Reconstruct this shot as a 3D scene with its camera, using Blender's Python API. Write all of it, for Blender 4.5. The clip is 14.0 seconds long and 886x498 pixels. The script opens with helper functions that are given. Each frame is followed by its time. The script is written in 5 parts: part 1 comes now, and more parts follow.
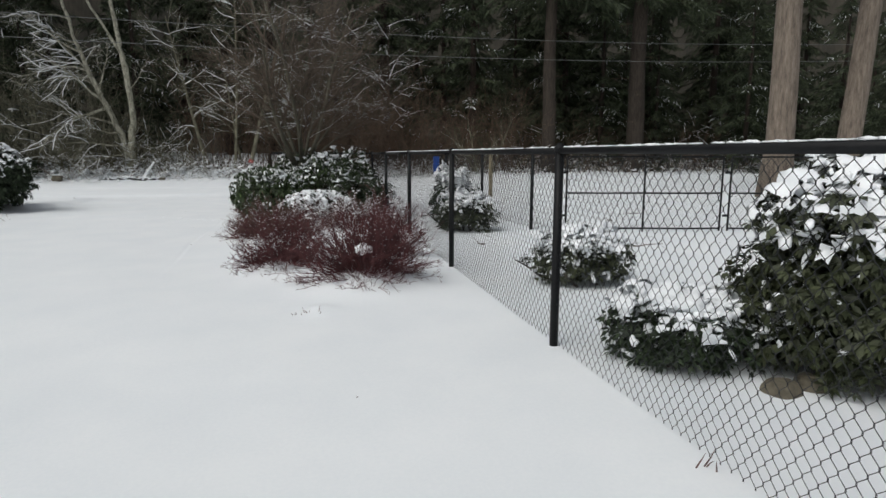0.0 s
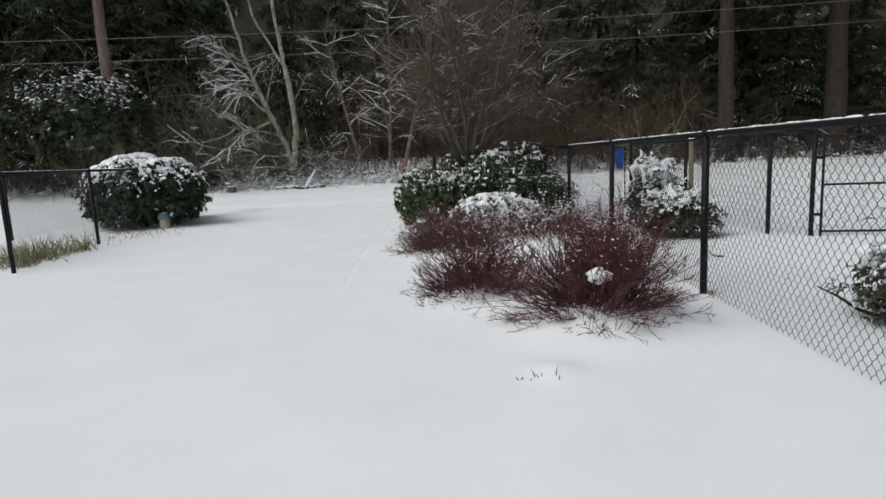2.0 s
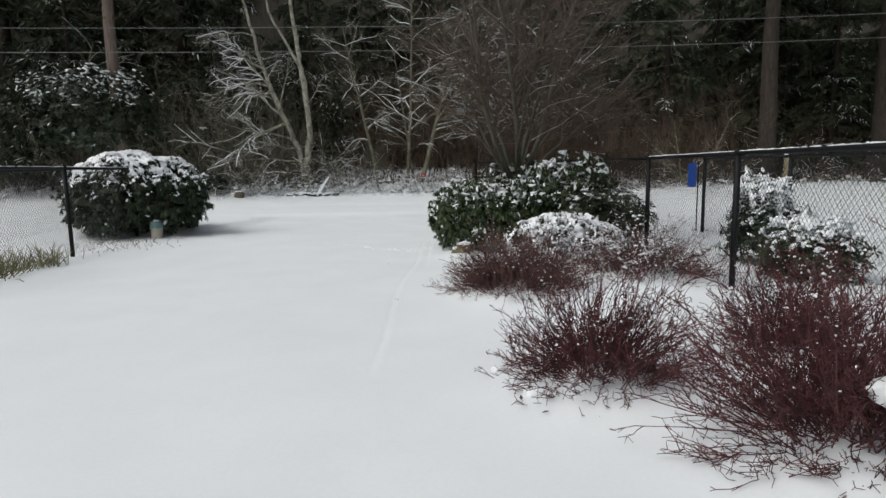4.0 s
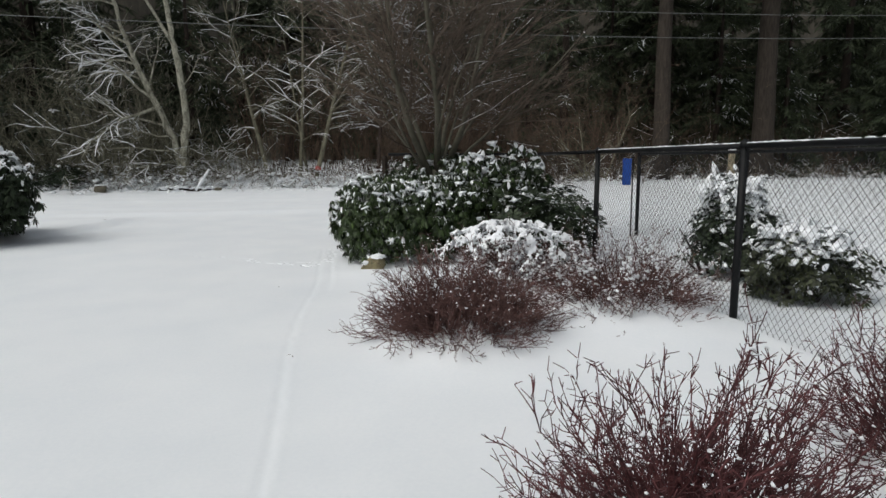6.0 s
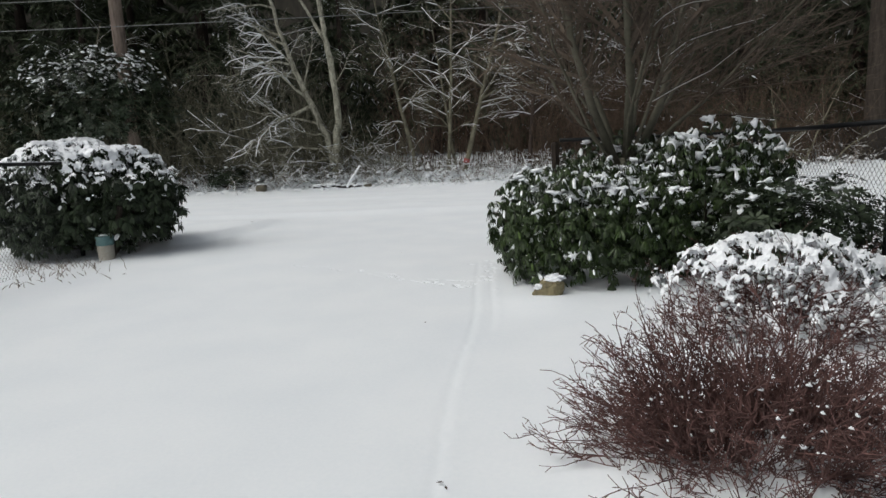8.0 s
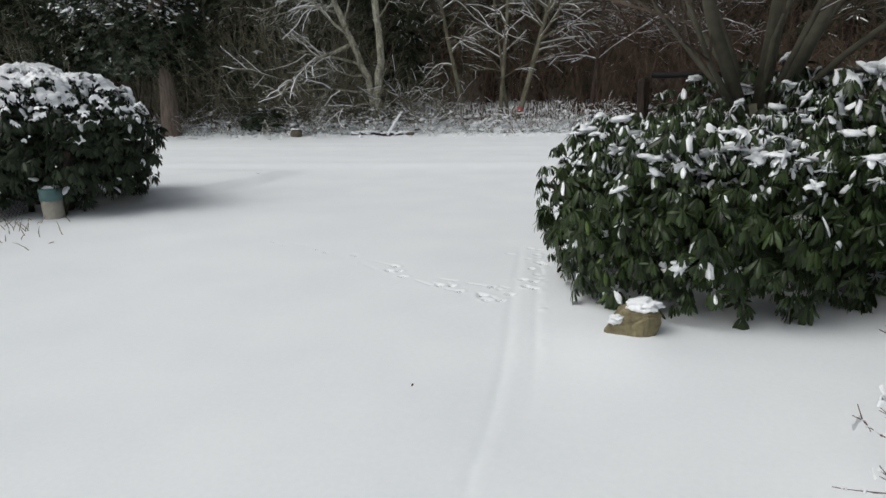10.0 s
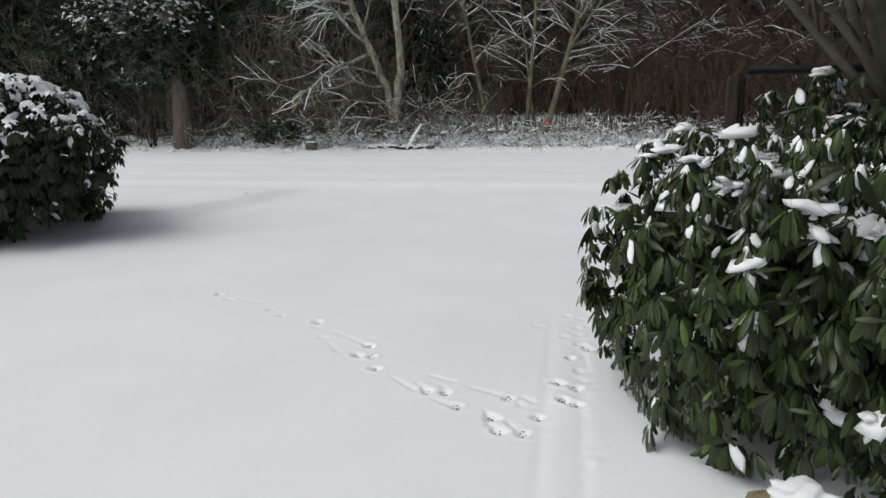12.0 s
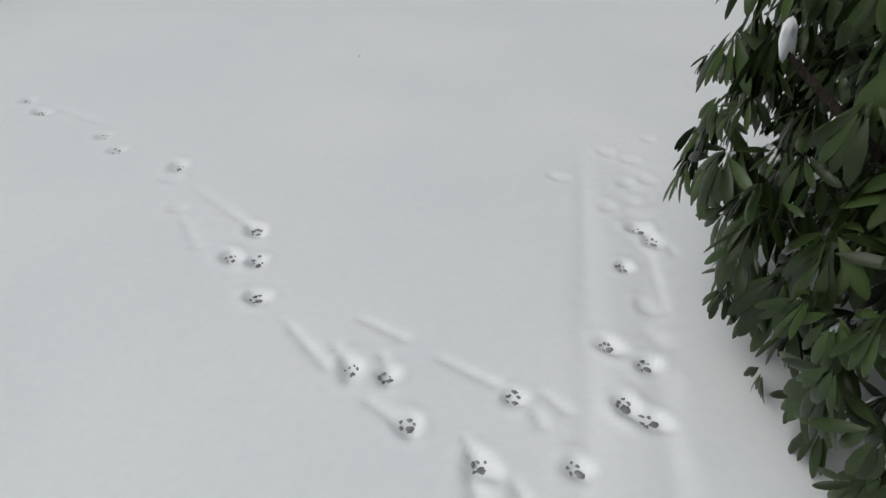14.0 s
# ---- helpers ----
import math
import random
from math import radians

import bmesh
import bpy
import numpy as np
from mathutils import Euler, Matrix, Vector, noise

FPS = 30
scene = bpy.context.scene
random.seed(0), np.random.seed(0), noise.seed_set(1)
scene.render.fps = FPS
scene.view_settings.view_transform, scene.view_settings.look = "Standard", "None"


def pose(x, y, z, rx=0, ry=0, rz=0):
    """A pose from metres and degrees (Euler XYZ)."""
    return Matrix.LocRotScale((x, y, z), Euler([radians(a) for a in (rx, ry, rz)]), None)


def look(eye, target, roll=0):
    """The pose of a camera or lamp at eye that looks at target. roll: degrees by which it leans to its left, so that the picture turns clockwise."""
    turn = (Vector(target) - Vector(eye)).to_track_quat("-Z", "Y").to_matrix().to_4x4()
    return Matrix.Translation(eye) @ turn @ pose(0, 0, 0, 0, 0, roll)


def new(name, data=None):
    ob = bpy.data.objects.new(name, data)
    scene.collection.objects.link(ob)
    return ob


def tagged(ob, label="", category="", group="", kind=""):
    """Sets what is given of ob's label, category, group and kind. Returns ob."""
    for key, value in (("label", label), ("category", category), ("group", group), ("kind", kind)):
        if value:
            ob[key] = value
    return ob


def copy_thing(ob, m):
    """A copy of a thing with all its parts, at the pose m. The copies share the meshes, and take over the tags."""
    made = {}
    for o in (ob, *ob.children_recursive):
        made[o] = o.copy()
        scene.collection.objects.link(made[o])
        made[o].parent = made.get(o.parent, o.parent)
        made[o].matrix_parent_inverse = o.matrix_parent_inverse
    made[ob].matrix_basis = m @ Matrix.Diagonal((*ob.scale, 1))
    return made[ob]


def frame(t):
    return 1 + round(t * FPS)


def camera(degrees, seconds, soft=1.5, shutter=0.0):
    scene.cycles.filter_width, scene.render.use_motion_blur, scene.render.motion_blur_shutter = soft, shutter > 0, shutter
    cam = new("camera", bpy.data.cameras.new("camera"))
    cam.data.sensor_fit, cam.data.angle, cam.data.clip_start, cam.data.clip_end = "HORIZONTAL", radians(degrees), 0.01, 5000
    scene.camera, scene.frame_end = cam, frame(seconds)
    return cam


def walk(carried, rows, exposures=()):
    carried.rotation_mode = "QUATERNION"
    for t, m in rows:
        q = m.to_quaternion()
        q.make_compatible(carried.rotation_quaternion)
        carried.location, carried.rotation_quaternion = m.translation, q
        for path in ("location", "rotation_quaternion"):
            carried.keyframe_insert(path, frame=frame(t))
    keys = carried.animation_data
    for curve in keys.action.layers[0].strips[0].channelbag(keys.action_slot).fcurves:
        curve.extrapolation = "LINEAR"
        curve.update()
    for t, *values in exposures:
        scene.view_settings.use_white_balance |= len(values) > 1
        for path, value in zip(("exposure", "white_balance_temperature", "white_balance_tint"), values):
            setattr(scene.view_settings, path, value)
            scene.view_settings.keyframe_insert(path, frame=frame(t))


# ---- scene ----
cam = camera(73.8, 14.0, 1.5)
PATH = [
    (0, (1.197, -4.832, 1.421), (1.705, -2.924, 1.105), 0.1),
    (0.5, (1.172, -4.416, 1.404), (1.627, -2.489, 1.124), -3.0),
    (1, (1.034, -4.014, 1.386), (1.275, -2.046, 1.124), -3.1),
    (1.5, (0.903, -3.535, 1.368), (1.091, -1.567, 1.066), -1.9),
    (2, (0.747, -2.976, 1.365), (0.779, -1.0, 1.058), -2.9),
    (2.5, (0.568, -2.408, 1.355), (0.557, -0.422, 1.118), -1.3),
    (5, (0.052, -0.028, 1.345), (0.126, 1.945, 1.026), -0.1),
    (5.5, (0.025, 0.443, 1.346), (0.245, 2.402, 1.009), 0.6),
    (6, (0.055, 0.971, 1.348), (0.415, 2.916, 1.052), -0.3),
    (6.5, (-0.006, 1.452, 1.338), (0.175, 3.427, 1.08), -2.1),
    (7, (-0.002, 1.934, 1.333), (0.103, 3.92, 1.118), -3.6),
    (7.5, (-0.02, 2.388, 1.359), (-0.105, 4.36, 1.037), -3.6),
    (8, (-0.083, 2.832, 1.335), (-0.213, 4.803, 1.02), -2.5),
    (10.5, (-0.024, 5.426, 1.231), (-0.371, 7.334, 0.741), -1.3),
    (11, (-0.09, 5.767, 1.226), (-0.47, 7.676, 0.766), -1.6),
    (11.5, (-0.111, 6.153, 1.223), (-0.469, 8.071, 0.78), -0.7),
    (12, (-0.108, 6.53, 1.205), (-0.49, 8.446, 0.774), -0.8),
    (12.5, (-0.116, 6.97, 1.17), (-0.419, 8.869, 0.621), -0.3),
    (12.8, (-0.115, 7.227, 1.094), (-0.385, 9.068, 0.362), -1.1),
    (13, (-0.153, 7.356, 1.088), (-0.403, 9.117, 0.174), -1.4),
    (13.4, (-0.228, 7.669, 1.077), (-0.459, 9.363, 0.039), -0.4),
    (13.7, (-0.271, 7.892, 1.045), (-0.509, 9.524, -0.086), -0.0),
    (14, (-0.321, 8.077, 1.032), (-0.574, 9.649, -0.18), -0.2),
]
walk(cam, [(t, look(eye, target, roll)) for t, eye, target, roll in PATH], [(0, -0.24, 6450, 8), (12.0, -0.24, 6450, 8), (13.2, -0.43, 6450, 8), (14.0, -0.50, 6450, 8)])

# ---- light ----
world = bpy.data.worlds.new("overcast")
scene.world = world
world.use_nodes = True
wn, wl = world.node_tree.nodes, world.node_tree.links
sky = wn.new("ShaderNodeTexSky")
sky.sky_type, sky.sun_disc = "NISHITA", False
sky.sun_elevation, sky.sun_rotation = radians(52), radians(243)
sky.air_density, sky.dust_density, sky.ozone_density = 1.0, 6.0, 1.0
grey = wn.new("ShaderNodeHueSaturation")
grey.inputs["Saturation"].default_value = 0.30
wl.new(sky.outputs[0], grey.inputs["Color"])
wl.new(grey.outputs[0], wn["Background"].inputs["Color"])
wn["Background"].inputs["Strength"].default_value = 0.12
sun_data = bpy.data.lights.new("sun", "SUN")
sun_data.energy, sun_data.angle, sun_data.color = 0.65, radians(40), (1.0, 0.98, 0.95)
sun = new("sun", sun_data)
sun.matrix_world = look((-18, -9, 26), (0, 0, 0))


# ---- materials ----
def material(name, rough=0.7, metal=0.0):
    m = bpy.data.materials.new(name)
    m.use_nodes = True
    b = m.node_tree.nodes["Principled BSDF"]
    b.inputs["Roughness"].default_value, b.inputs["Metallic"].default_value = rough, metal
    b.inputs["Specular IOR Level"].default_value = 0.2 if "coated" in name else 0.3 if "leaf" in name or "twig" in name or "bark" in name or "foliage" in name else 0.5
    return m, m.node_tree.nodes, m.node_tree.links, b


def mottled(name, c1, c2, scale=6.0, rough=0.75, bump=0.3, fine=40.0, island=0.0, metal=0.0, stretch=(1, 1, 1), dist=0.01):
    """Two colours mixed by a coarse and a fine noise, with relief; island: how far single leaves or twigs differ."""
    m, n, l, b = material(name, rough, metal)
    co = n.new("ShaderNodeTexCoord")
    mp = n.new("ShaderNodeMapping")
    mp.inputs["Scale"].default_value = stretch
    l.new(co.outputs["Object"], mp.inputs["Vector"])
    t1, t2 = n.new("ShaderNodeTexNoise"), n.new("ShaderNodeTexNoise")
    t1.inputs["Scale"].default_value, t2.inputs["Scale"].default_value = scale, fine
    t1.inputs["Detail"].default_value, t2.inputs["Detail"].default_value = 5, 3
    for t in (t1, t2):
        l.new(mp.outputs[0], t.inputs["Vector"])
    add = n.new("ShaderNodeMath")
    add.operation = "MULTIPLY_ADD"
    l.new(t2.outputs[0], add.inputs[0])
    add.inputs[1].default_value = 0.5
    l.new(t1.outputs[0], add.inputs[2])
    ramp = n.new("ShaderNodeValToRGB")
    ramp.color_ramp.elements[0].position, ramp.color_ramp.elements[1].position = 0.5, 0.95
    ramp.color_ramp.elements[0].color, ramp.color_ramp.elements[1].color = (*c1, 1), (*c2, 1)
    l.new(add.outputs[0], ramp.inputs[0])
    out = ramp.outputs[0]
    if island:
        geo, hs = n.new("ShaderNodeNewGeometry"), n.new("ShaderNodeHueSaturation")
        mr = n.new("ShaderNodeMapRange")
        mr.inputs["To Min"].default_value, mr.inputs["To Max"].default_value = 1 - island, 1 + island
        l.new(geo.outputs["Random Per Island"], mr.inputs["Value"])
        l.new(mr.outputs[0], hs.inputs["Value"])
        l.new(out, hs.inputs["Color"])
        out = hs.outputs[0]
    l.new(out, b.inputs["Base Color"])
    bp = n.new("ShaderNodeBump")
    bp.inputs["Strength"].default_value, bp.inputs["Distance"].default_value = bump, dist
    l.new(t2.outputs[0], bp.inputs["Height"])
    l.new(bp.outputs[0], b.inputs["Normal"])
    return m


SNOW = mottled("snow", (0.80, 0.84, 0.87), (0.86, 0.89, 0.91), 1.2, 0.65, 0.10, 45.0, dist=0.004)
SNOW_PAD = mottled("clinging_snow", (0.80, 0.83, 0.86), (0.88, 0.90, 0.92), 5.0, 0.7, 0.3, 60.0, dist=0.004)
LEAF = mottled("rhododendron_leaf", (0.011, 0.021, 0.007), (0.033, 0.053, 0.015), 5.0, 0.36, 0.15, 30.0, 0.55)
LEAF_PALE = mottled("young_leaf", (0.05, 0.09, 0.02), (0.09, 0.14, 0.035), 5.0, 0.5, 0.15, 30.0, 0.3)
LEAF_DARK = mottled("evergreen_leaf", (0.011, 0.019, 0.010), (0.030, 0.044, 0.020), 5.0, 0.55, 0.15, 30.0, 0.45)
LEAF_OLIVE = mottled("olive_leaf", (0.020, 0.026, 0.013), (0.048, 0.056, 0.026), 5.0, 0.55, 0.15, 30.0, 0.45)
BUD = mottled("bud", (0.20, 0.24, 0.06), (0.32, 0.33, 0.11), 20.0, 0.5)
TWIG_RED = mottled("red_twig", (0.036, 0.016, 0.018), (0.125, 0.042, 0.043), 9.0, 0.7, 0.2, 60.0, 0.4)
TWIG_BROWN = mottled("brown_twig", (0.060, 0.033, 0.030), (0.150, 0.080, 0.071), 9.0, 0.75, 0.2, 60.0, 0.35)
TWIG_DARK = mottled("thicket_twig", (0.042, 0.028, 0.018), (0.115, 0.077, 0.054), 9.0, 0.8, 0.2, 60.0, 0.4)
BARK_ALDER = mottled("alder_bark", (0.075, 0.070, 0.050), (0.42, 0.41, 0.33), 3.5, 0.85, 0.6, 14.0, stretch=(2, 2, 1), dist=0.02)
BARK_OLIVE = mottled("olive_bark", (0.060, 0.058, 0.042), (0.125, 0.118, 0.088), 3.0, 0.8, 0.4, 18.0, dist=0.01)
BARK_GREY = mottled("grey_brown_bark", (0.034, 0.025, 0.020), (0.082, 0.060, 0.050), 3.0, 0.85, 0.5, 18.0, dist=0.02)
TWIG_OLIVE = mottled("olive_twig", (0.052, 0.040, 0.030), (0.122, 0.095, 0.072), 5.0, 0.8, 0.2, 40.0, 0.35)
BARK_MOSS = mottled("mossy_bark", (0.065, 0.060, 0.042), (0.20, 0.19, 0.135), 3.0, 0.9, 0.5, 18.0, dist=0.02)
BARK_FIR = mottled("fir_bark", (0.023, 0.019, 0.015), (0.064, 0.051, 0.041), 4.0, 0.9, 0.9, 14.0, stretch=(3, 3, 0.5), dist=0.05)
BARK_PALE = mottled("pale_fir_bark", (0.10, 0.080, 0.064), (0.26, 0.215, 0.175), 4.0, 0.9, 0.9, 14.0, stretch=(3, 3, 0.5), dist=0.05)
BARK_DARK = mottled("dark_bark", (0.016, 0.012, 0.009), (0.042, 0.031, 0.024), 4.0, 0.9, 0.7, 14.0, stretch=(3, 3, 0.6), dist=0.04)
BARK_CEDAR = mottled("cedar_bark", (0.095, 0.074, 0.060), (0.24, 0.19, 0.16), 4.0, 0.9, 0.8, 14.0, stretch=(4, 4, 0.4), dist=0.04)
NEEDLE = mottled("conifer_foliage", (0.018, 0.026, 0.014), (0.052, 0.066, 0.034), 1.0, 0.7, 0.2, 12.0, 0.5)
IVY = mottled("ivy_leaf", (0.013, 0.021, 0.012), (0.036, 0.052, 0.028), 3.0, 0.5, 0.2, 20.0, 0.4)
METAL = mottled("black_coated_steel", (0.004, 0.004, 0.005), (0.009, 0.010, 0.011), 8.0, 0.55, 0.1, 80.0)
WIRE = mottled("coated_wire", (0.010, 0.011, 0.013), (0.022, 0.024, 0.026), 8.0, 0.5, 0.1, 80.0)
CABLE = mottled("weathered_cable", (0.09, 0.095, 0.095), (0.14, 0.145, 0.145), 8.0, 0.5, 0.1, 80.0)
STONE = mottled("mossy_stone", (0.085, 0.072, 0.042), (0.26, 0.225, 0.125), 7.0, 0.9, 0.7, 30.0, dist=0.02)
ROCK = mottled("dark_rock", (0.07, 0.062, 0.045), (0.16, 0.14, 0.10), 6.0, 0.9, 0.7, 25.0, dist=0.02)
BLUE = mottled("blue_plastic", (0.010, 0.070, 0.36), (0.014, 0.090, 0.43), 3.0, 0.4, 0.1, 40.0)
OLD_WOOD = mottled("weathered_wood", (0.20, 0.17, 0.11), (0.36, 0.31, 0.21), 5.0, 0.9, 0.5, 30.0, stretch=(3, 3, 0.6))
PALE = mottled("pale_plastic", (0.32, 0.30, 0.25), (0.46, 0.44, 0.38), 5.0, 0.6, 0.2, 30.0)
TEAL = mottled("teal_cap", (0.08, 0.16, 0.165), (0.12, 0.22, 0.22), 5.0, 0.5, 0.2, 30.0)
RIBBON = mottled("red_ribbon", (0.26, 0.035, 0.035), (0.42, 0.12, 0.11), 9.0, 0.5, 0.1, 40.0)
GRASS = mottled("winter_grass", (0.09, 0.10, 0.035), (0.22, 0.20, 0.09), 5.0, 0.7, 0.2, 30.0, 0.4)
STRAW = mottled("dead_stalk", (0.08, 0.064, 0.046), (0.20, 0.155, 0.115), 5.0, 0.8, 0.2, 30.0, 0.4)
WET_ASPHALT = mottled("wet_asphalt", (0.13, 0.135, 0.14), (0.28, 0.29, 0.30), 30.0, 0.6)
FAR_WOOD = mottled("far_wood", (0.024, 0.024, 0.018), (0.065, 0.056, 0.043), 0.25, 0.95, 0.5, 2.0, stretch=(2, 2, 0.5))

rng = np.random.default_rng(7)


# ---- mesh tools ----
def mesh(name, verts, faces, mat, smooth=False):
    me = bpy.data.meshes.new(name)
    me.from_pydata(np.asarray(verts, float).tolist(), [], [tuple(int(i) for i in fc) for fc in faces])
    me.materials.append(mat)
    if smooth:
        me.polygons.foreach_set("use_smooth", [True] * len(me.polygons))
    me.update()
    return me


def part(name, me, parent=None, label="", kind=""):
    ob = new(name, me)
    if parent is not None:
        ob.parent = parent
    return tagged(ob, label, kind=kind)


def thing(name, place, label, category, group="", kind=""):
    ob = new(name)
    ob.location = place
    ob.empty_display_size = 0.1
    return tagged(ob, label, category, group, kind)


class Soup:
    """Gathers vertices and faces of one mesh."""

    def __init__(self):
        self.v, self.f, self.n = [], [], 0

    def add(self, verts, faces):
        self.v.append(np.asarray(verts, float))
        self.f.extend([tuple(i + self.n for i in fc) for fc in faces])
        self.n += len(verts)

    def batch(self, verts, faces):
        """verts (k, m, 3): k copies of a template with those faces."""
        k, m, _ = verts.shape
        self.v.append(verts.reshape(-1, 3))
        for i in range(k):
            o = self.n + i * m
            self.f.extend([tuple(j + o for j in fc) for fc in faces])
        self.n += k * m

    def tube(self, pts, radii, sides=4, cap=True):
        pts = np.asarray(pts, float)
        k = len(pts)
        d = np.gradient(pts, axis=0)
        d /= np.linalg.norm(d, axis=1, keepdims=True) + 1e-9
        ref = np.array([0.0, 0.0, 1.0]) if abs(d[0][2]) < 0.9 else np.array([1.0, 0.0, 0.0])
        a = np.cross(d, ref)
        a /= np.linalg.norm(a, axis=1, keepdims=True) + 1e-9
        b = np.cross(d, a)
        ang = np.arange(sides) * 2 * math.pi / sides
        r = np.broadcast_to(np.asarray(radii, float), (k,))
        ring = pts[:, None] + r[:, None, None] * (a[:, None] * np.cos(ang)[None, :, None] + b[:, None] * np.sin(ang)[None, :, None])
        fs = []
        for i in range(k - 1):
            for j in range(sides):
                q, s = i * sides + j, i * sides + (j + 1) % sides
                fs.append((q, s, s + sides, q + sides))
        if cap:
            fs.append(tuple(range(sides - 1, -1, -1)))
            fs.append(tuple(range((k - 1) * sides, k * sides)))
        self.add(ring.reshape(-1, 3), fs)

    def mesh(self, name, mat, smooth=False):
        return mesh(name, np.concatenate(self.v) if self.v else np.zeros((0, 3)), self.f, mat, smooth)


def unit(v):
    v = np.asarray(v, float)
    return v / (np.linalg.norm(v, axis=-1, keepdims=True) + 1e-9)


# a small lump of snow: two rings and two poles
_a = np.arange(6) * math.pi / 3
LUMP_V = np.vstack([[0, 0, -0.5], np.c_[np.cos(_a), np.sin(_a), np.full(6, -0.25)], np.c_[0.75 * np.cos(_a + 0.5), 0.75 * np.sin(_a + 0.5), np.full(6, 0.45)], [0, 0, 0.75]])
LUMP_F = [(0, 1 + (j + 1) % 6, 1 + j) for j in range(6)] + [(1 + j, 1 + (j + 1) % 6, 7 + j) for j in range(6)]
LUMP_F += [(1 + (j + 1) % 6, 7 + (j + 1) % 6, 7 + j) for j in range(6)] + [(7 + j, 7 + (j + 1) % 6, 13) for j in range(6)]

# a rounder one for near leaves
_b = np.arange(9) * 2 * math.pi / 9
FINE_LUMP_V = np.vstack([[0, 0, -0.5], np.c_[0.9 * np.cos(_b), 0.9 * np.sin(_b), np.full(9, -0.38)], np.c_[np.cos(_b + 0.2), np.sin(_b + 0.2), np.full(9, 0.05)], np.c_[0.72 * np.cos(_b + 0.4), 0.72 * np.sin(_b + 0.4), np.full(9, 0.52)], [0, 0, 0.75]])
FINE_LUMP_F = [(0, 1 + (j + 1) % 9, 1 + j) for j in range(9)] + [(28, 19 + j, 19 + (j + 1) % 9) for j in range(9)]
FINE_LUMP_F += [(r + j, r + (j + 1) % 9, r + 9 + (j + 1) % 9, r + 9 + j) for r in (1, 10) for j in range(9)]

# a leaf along +x with a folded midrib and a drooping tip
_w = [(0.0, 0.012, 0.0), (0.14, 0.075, 0.015), (0.42, 0.175, 0.02), (0.72, 0.172, -0.018), (0.91, 0.105, -0.08), (1.0, 0.02, -0.125)]
LEAF_V = np.array([(x, s * 0.72 * w, z - abs(s) * w * 0.22) for x, w, z in _w for s in (1, 0, -1)])
LEAF_F = [f for r in range(0, 15, 3) for f in ((r, r + 1, r + 4, r + 3), (r + 1, r + 2, r + 5, r + 4))]
LEAF_MID_V = LEAF_V[[1, 6, 7, 8, 9, 10, 11, 16]]
LEAF_MID_F = [(0, 2, 1), (0, 3, 2), (1, 2, 5, 4), (2, 3, 6, 5), (4, 5, 7), (5, 6, 7)]
# a small leaf of four faces
LEAFLET_V = np.array([[0, 0, 0], [0.45, 0.2, 0.04], [0.5, 0, -0.02], [0.45, -0.2, 0.04], [1, 0, -0.06]])
LEAFLET_F = [(0, 2, 1), (0, 3, 2), (1, 2, 4), (2, 3, 4)]


# a spray of needles: two narrow blades
SPRAY_V = np.array([[0, 0, 0], [0.5, 0.10, 0.0], [1.0, 0.02, -0.12], [0.45, -0.09, 0.03]])
SPRAY_F = [(0, 1, 2), (0, 2, 3)]


def frames(x_dir, up):
    """Axes (k, 3, 3) whose columns are x_dir, a side and an up."""
    x = unit(x_dir)
    y = unit(np.cross(up, x))
    z = np.cross(x, y)
    return np.stack([x, y, z], -1)


def place(template, axes, at, size):
    size = np.asarray(size, float)
    if size.ndim == 1:
        size = size[:, None]
    return np.einsum("kij,kmj->kmi", axes, template[None] * size[:, None, :]) + at[:, None]


def lumps(at, sizes, flat=0.55, axes=None, template=LUMP_V, rough=0.28):
    k = len(at)
    jit = 1 + rough * rng.standard_normal((k, len(template), 1))
    v = template[None] * jit
    sz = np.asarray(sizes, float)
    if sz.ndim == 1:
        sz = np.c_[sz, sz * rng.uniform(0.6, 1.0, k), sz * flat]
    v = v * sz[:, None, :]
    if axes is None:
        t = rng.uniform(0, 6.28, k)
        c, s = np.cos(t)[:, None], np.sin(t)[:, None]
        v = np.stack([v[..., 0] * c - v[..., 1] * s, v[..., 0] * s + v[..., 1] * c, v[..., 2]], -1)
    else:
        v = np.einsum("kij,kmj->kmi", axes, v)
    return v + at[:, None]


def wobble(p, s, amp):
    """A smooth pseudo-noise of places p, about -amp to amp."""
    x, y, z = (p[..., i] * s for i in range(3))
    return amp * (np.sin(1.7 * x + 1.3 * np.sin(1.1 * y + 0.7 * z)) + np.sin(2.3 * y + 1.9 * np.sin(0.9 * z + 1.3 * x) + 1.0) + np.sin(2.9 * z + 1.6 * np.sin(1.7 * x - 0.8 * y) + 2.0)) / 2.2


# ---- ground ----
PAWS = [(-2.47, 10.18), (-2.33, 10.08), (-1.95, 9.93), (-1.83, 9.83), (-1.54, 9.75), (-1.52, 9.66), (-1.40, 9.49), (-1.10, 9.41), (-1.12, 9.28), (-1.04, 9.27), (-0.98, 9.13),
        (-0.67, 8.93), (-0.58, 8.92), (-0.51, 8.80), (-0.35, 8.73), (-0.17, 8.75), (-0.30, 8.90), (0.03, 9.58), (0.06, 9.52), (-0.03, 9.39), (0.01, 9.23), (-0.09, 9.08), (-0.01, 9.03),
        (-0.07, 8.91), (-0.02, 8.88), (-0.06, 9.69), (0.01, 9.85), (0.08, 9.88), (0.04, 10.01), (0.12, 10.18), (-0.04, 10.06), (-0.21, 9.86), (-0.22, 8.61), (-0.31, 8.62)]
FAINT = {5, 6, 20, 25, 26, 27, 28, 29, 30, 31}  # prints that do not reach the asphalt
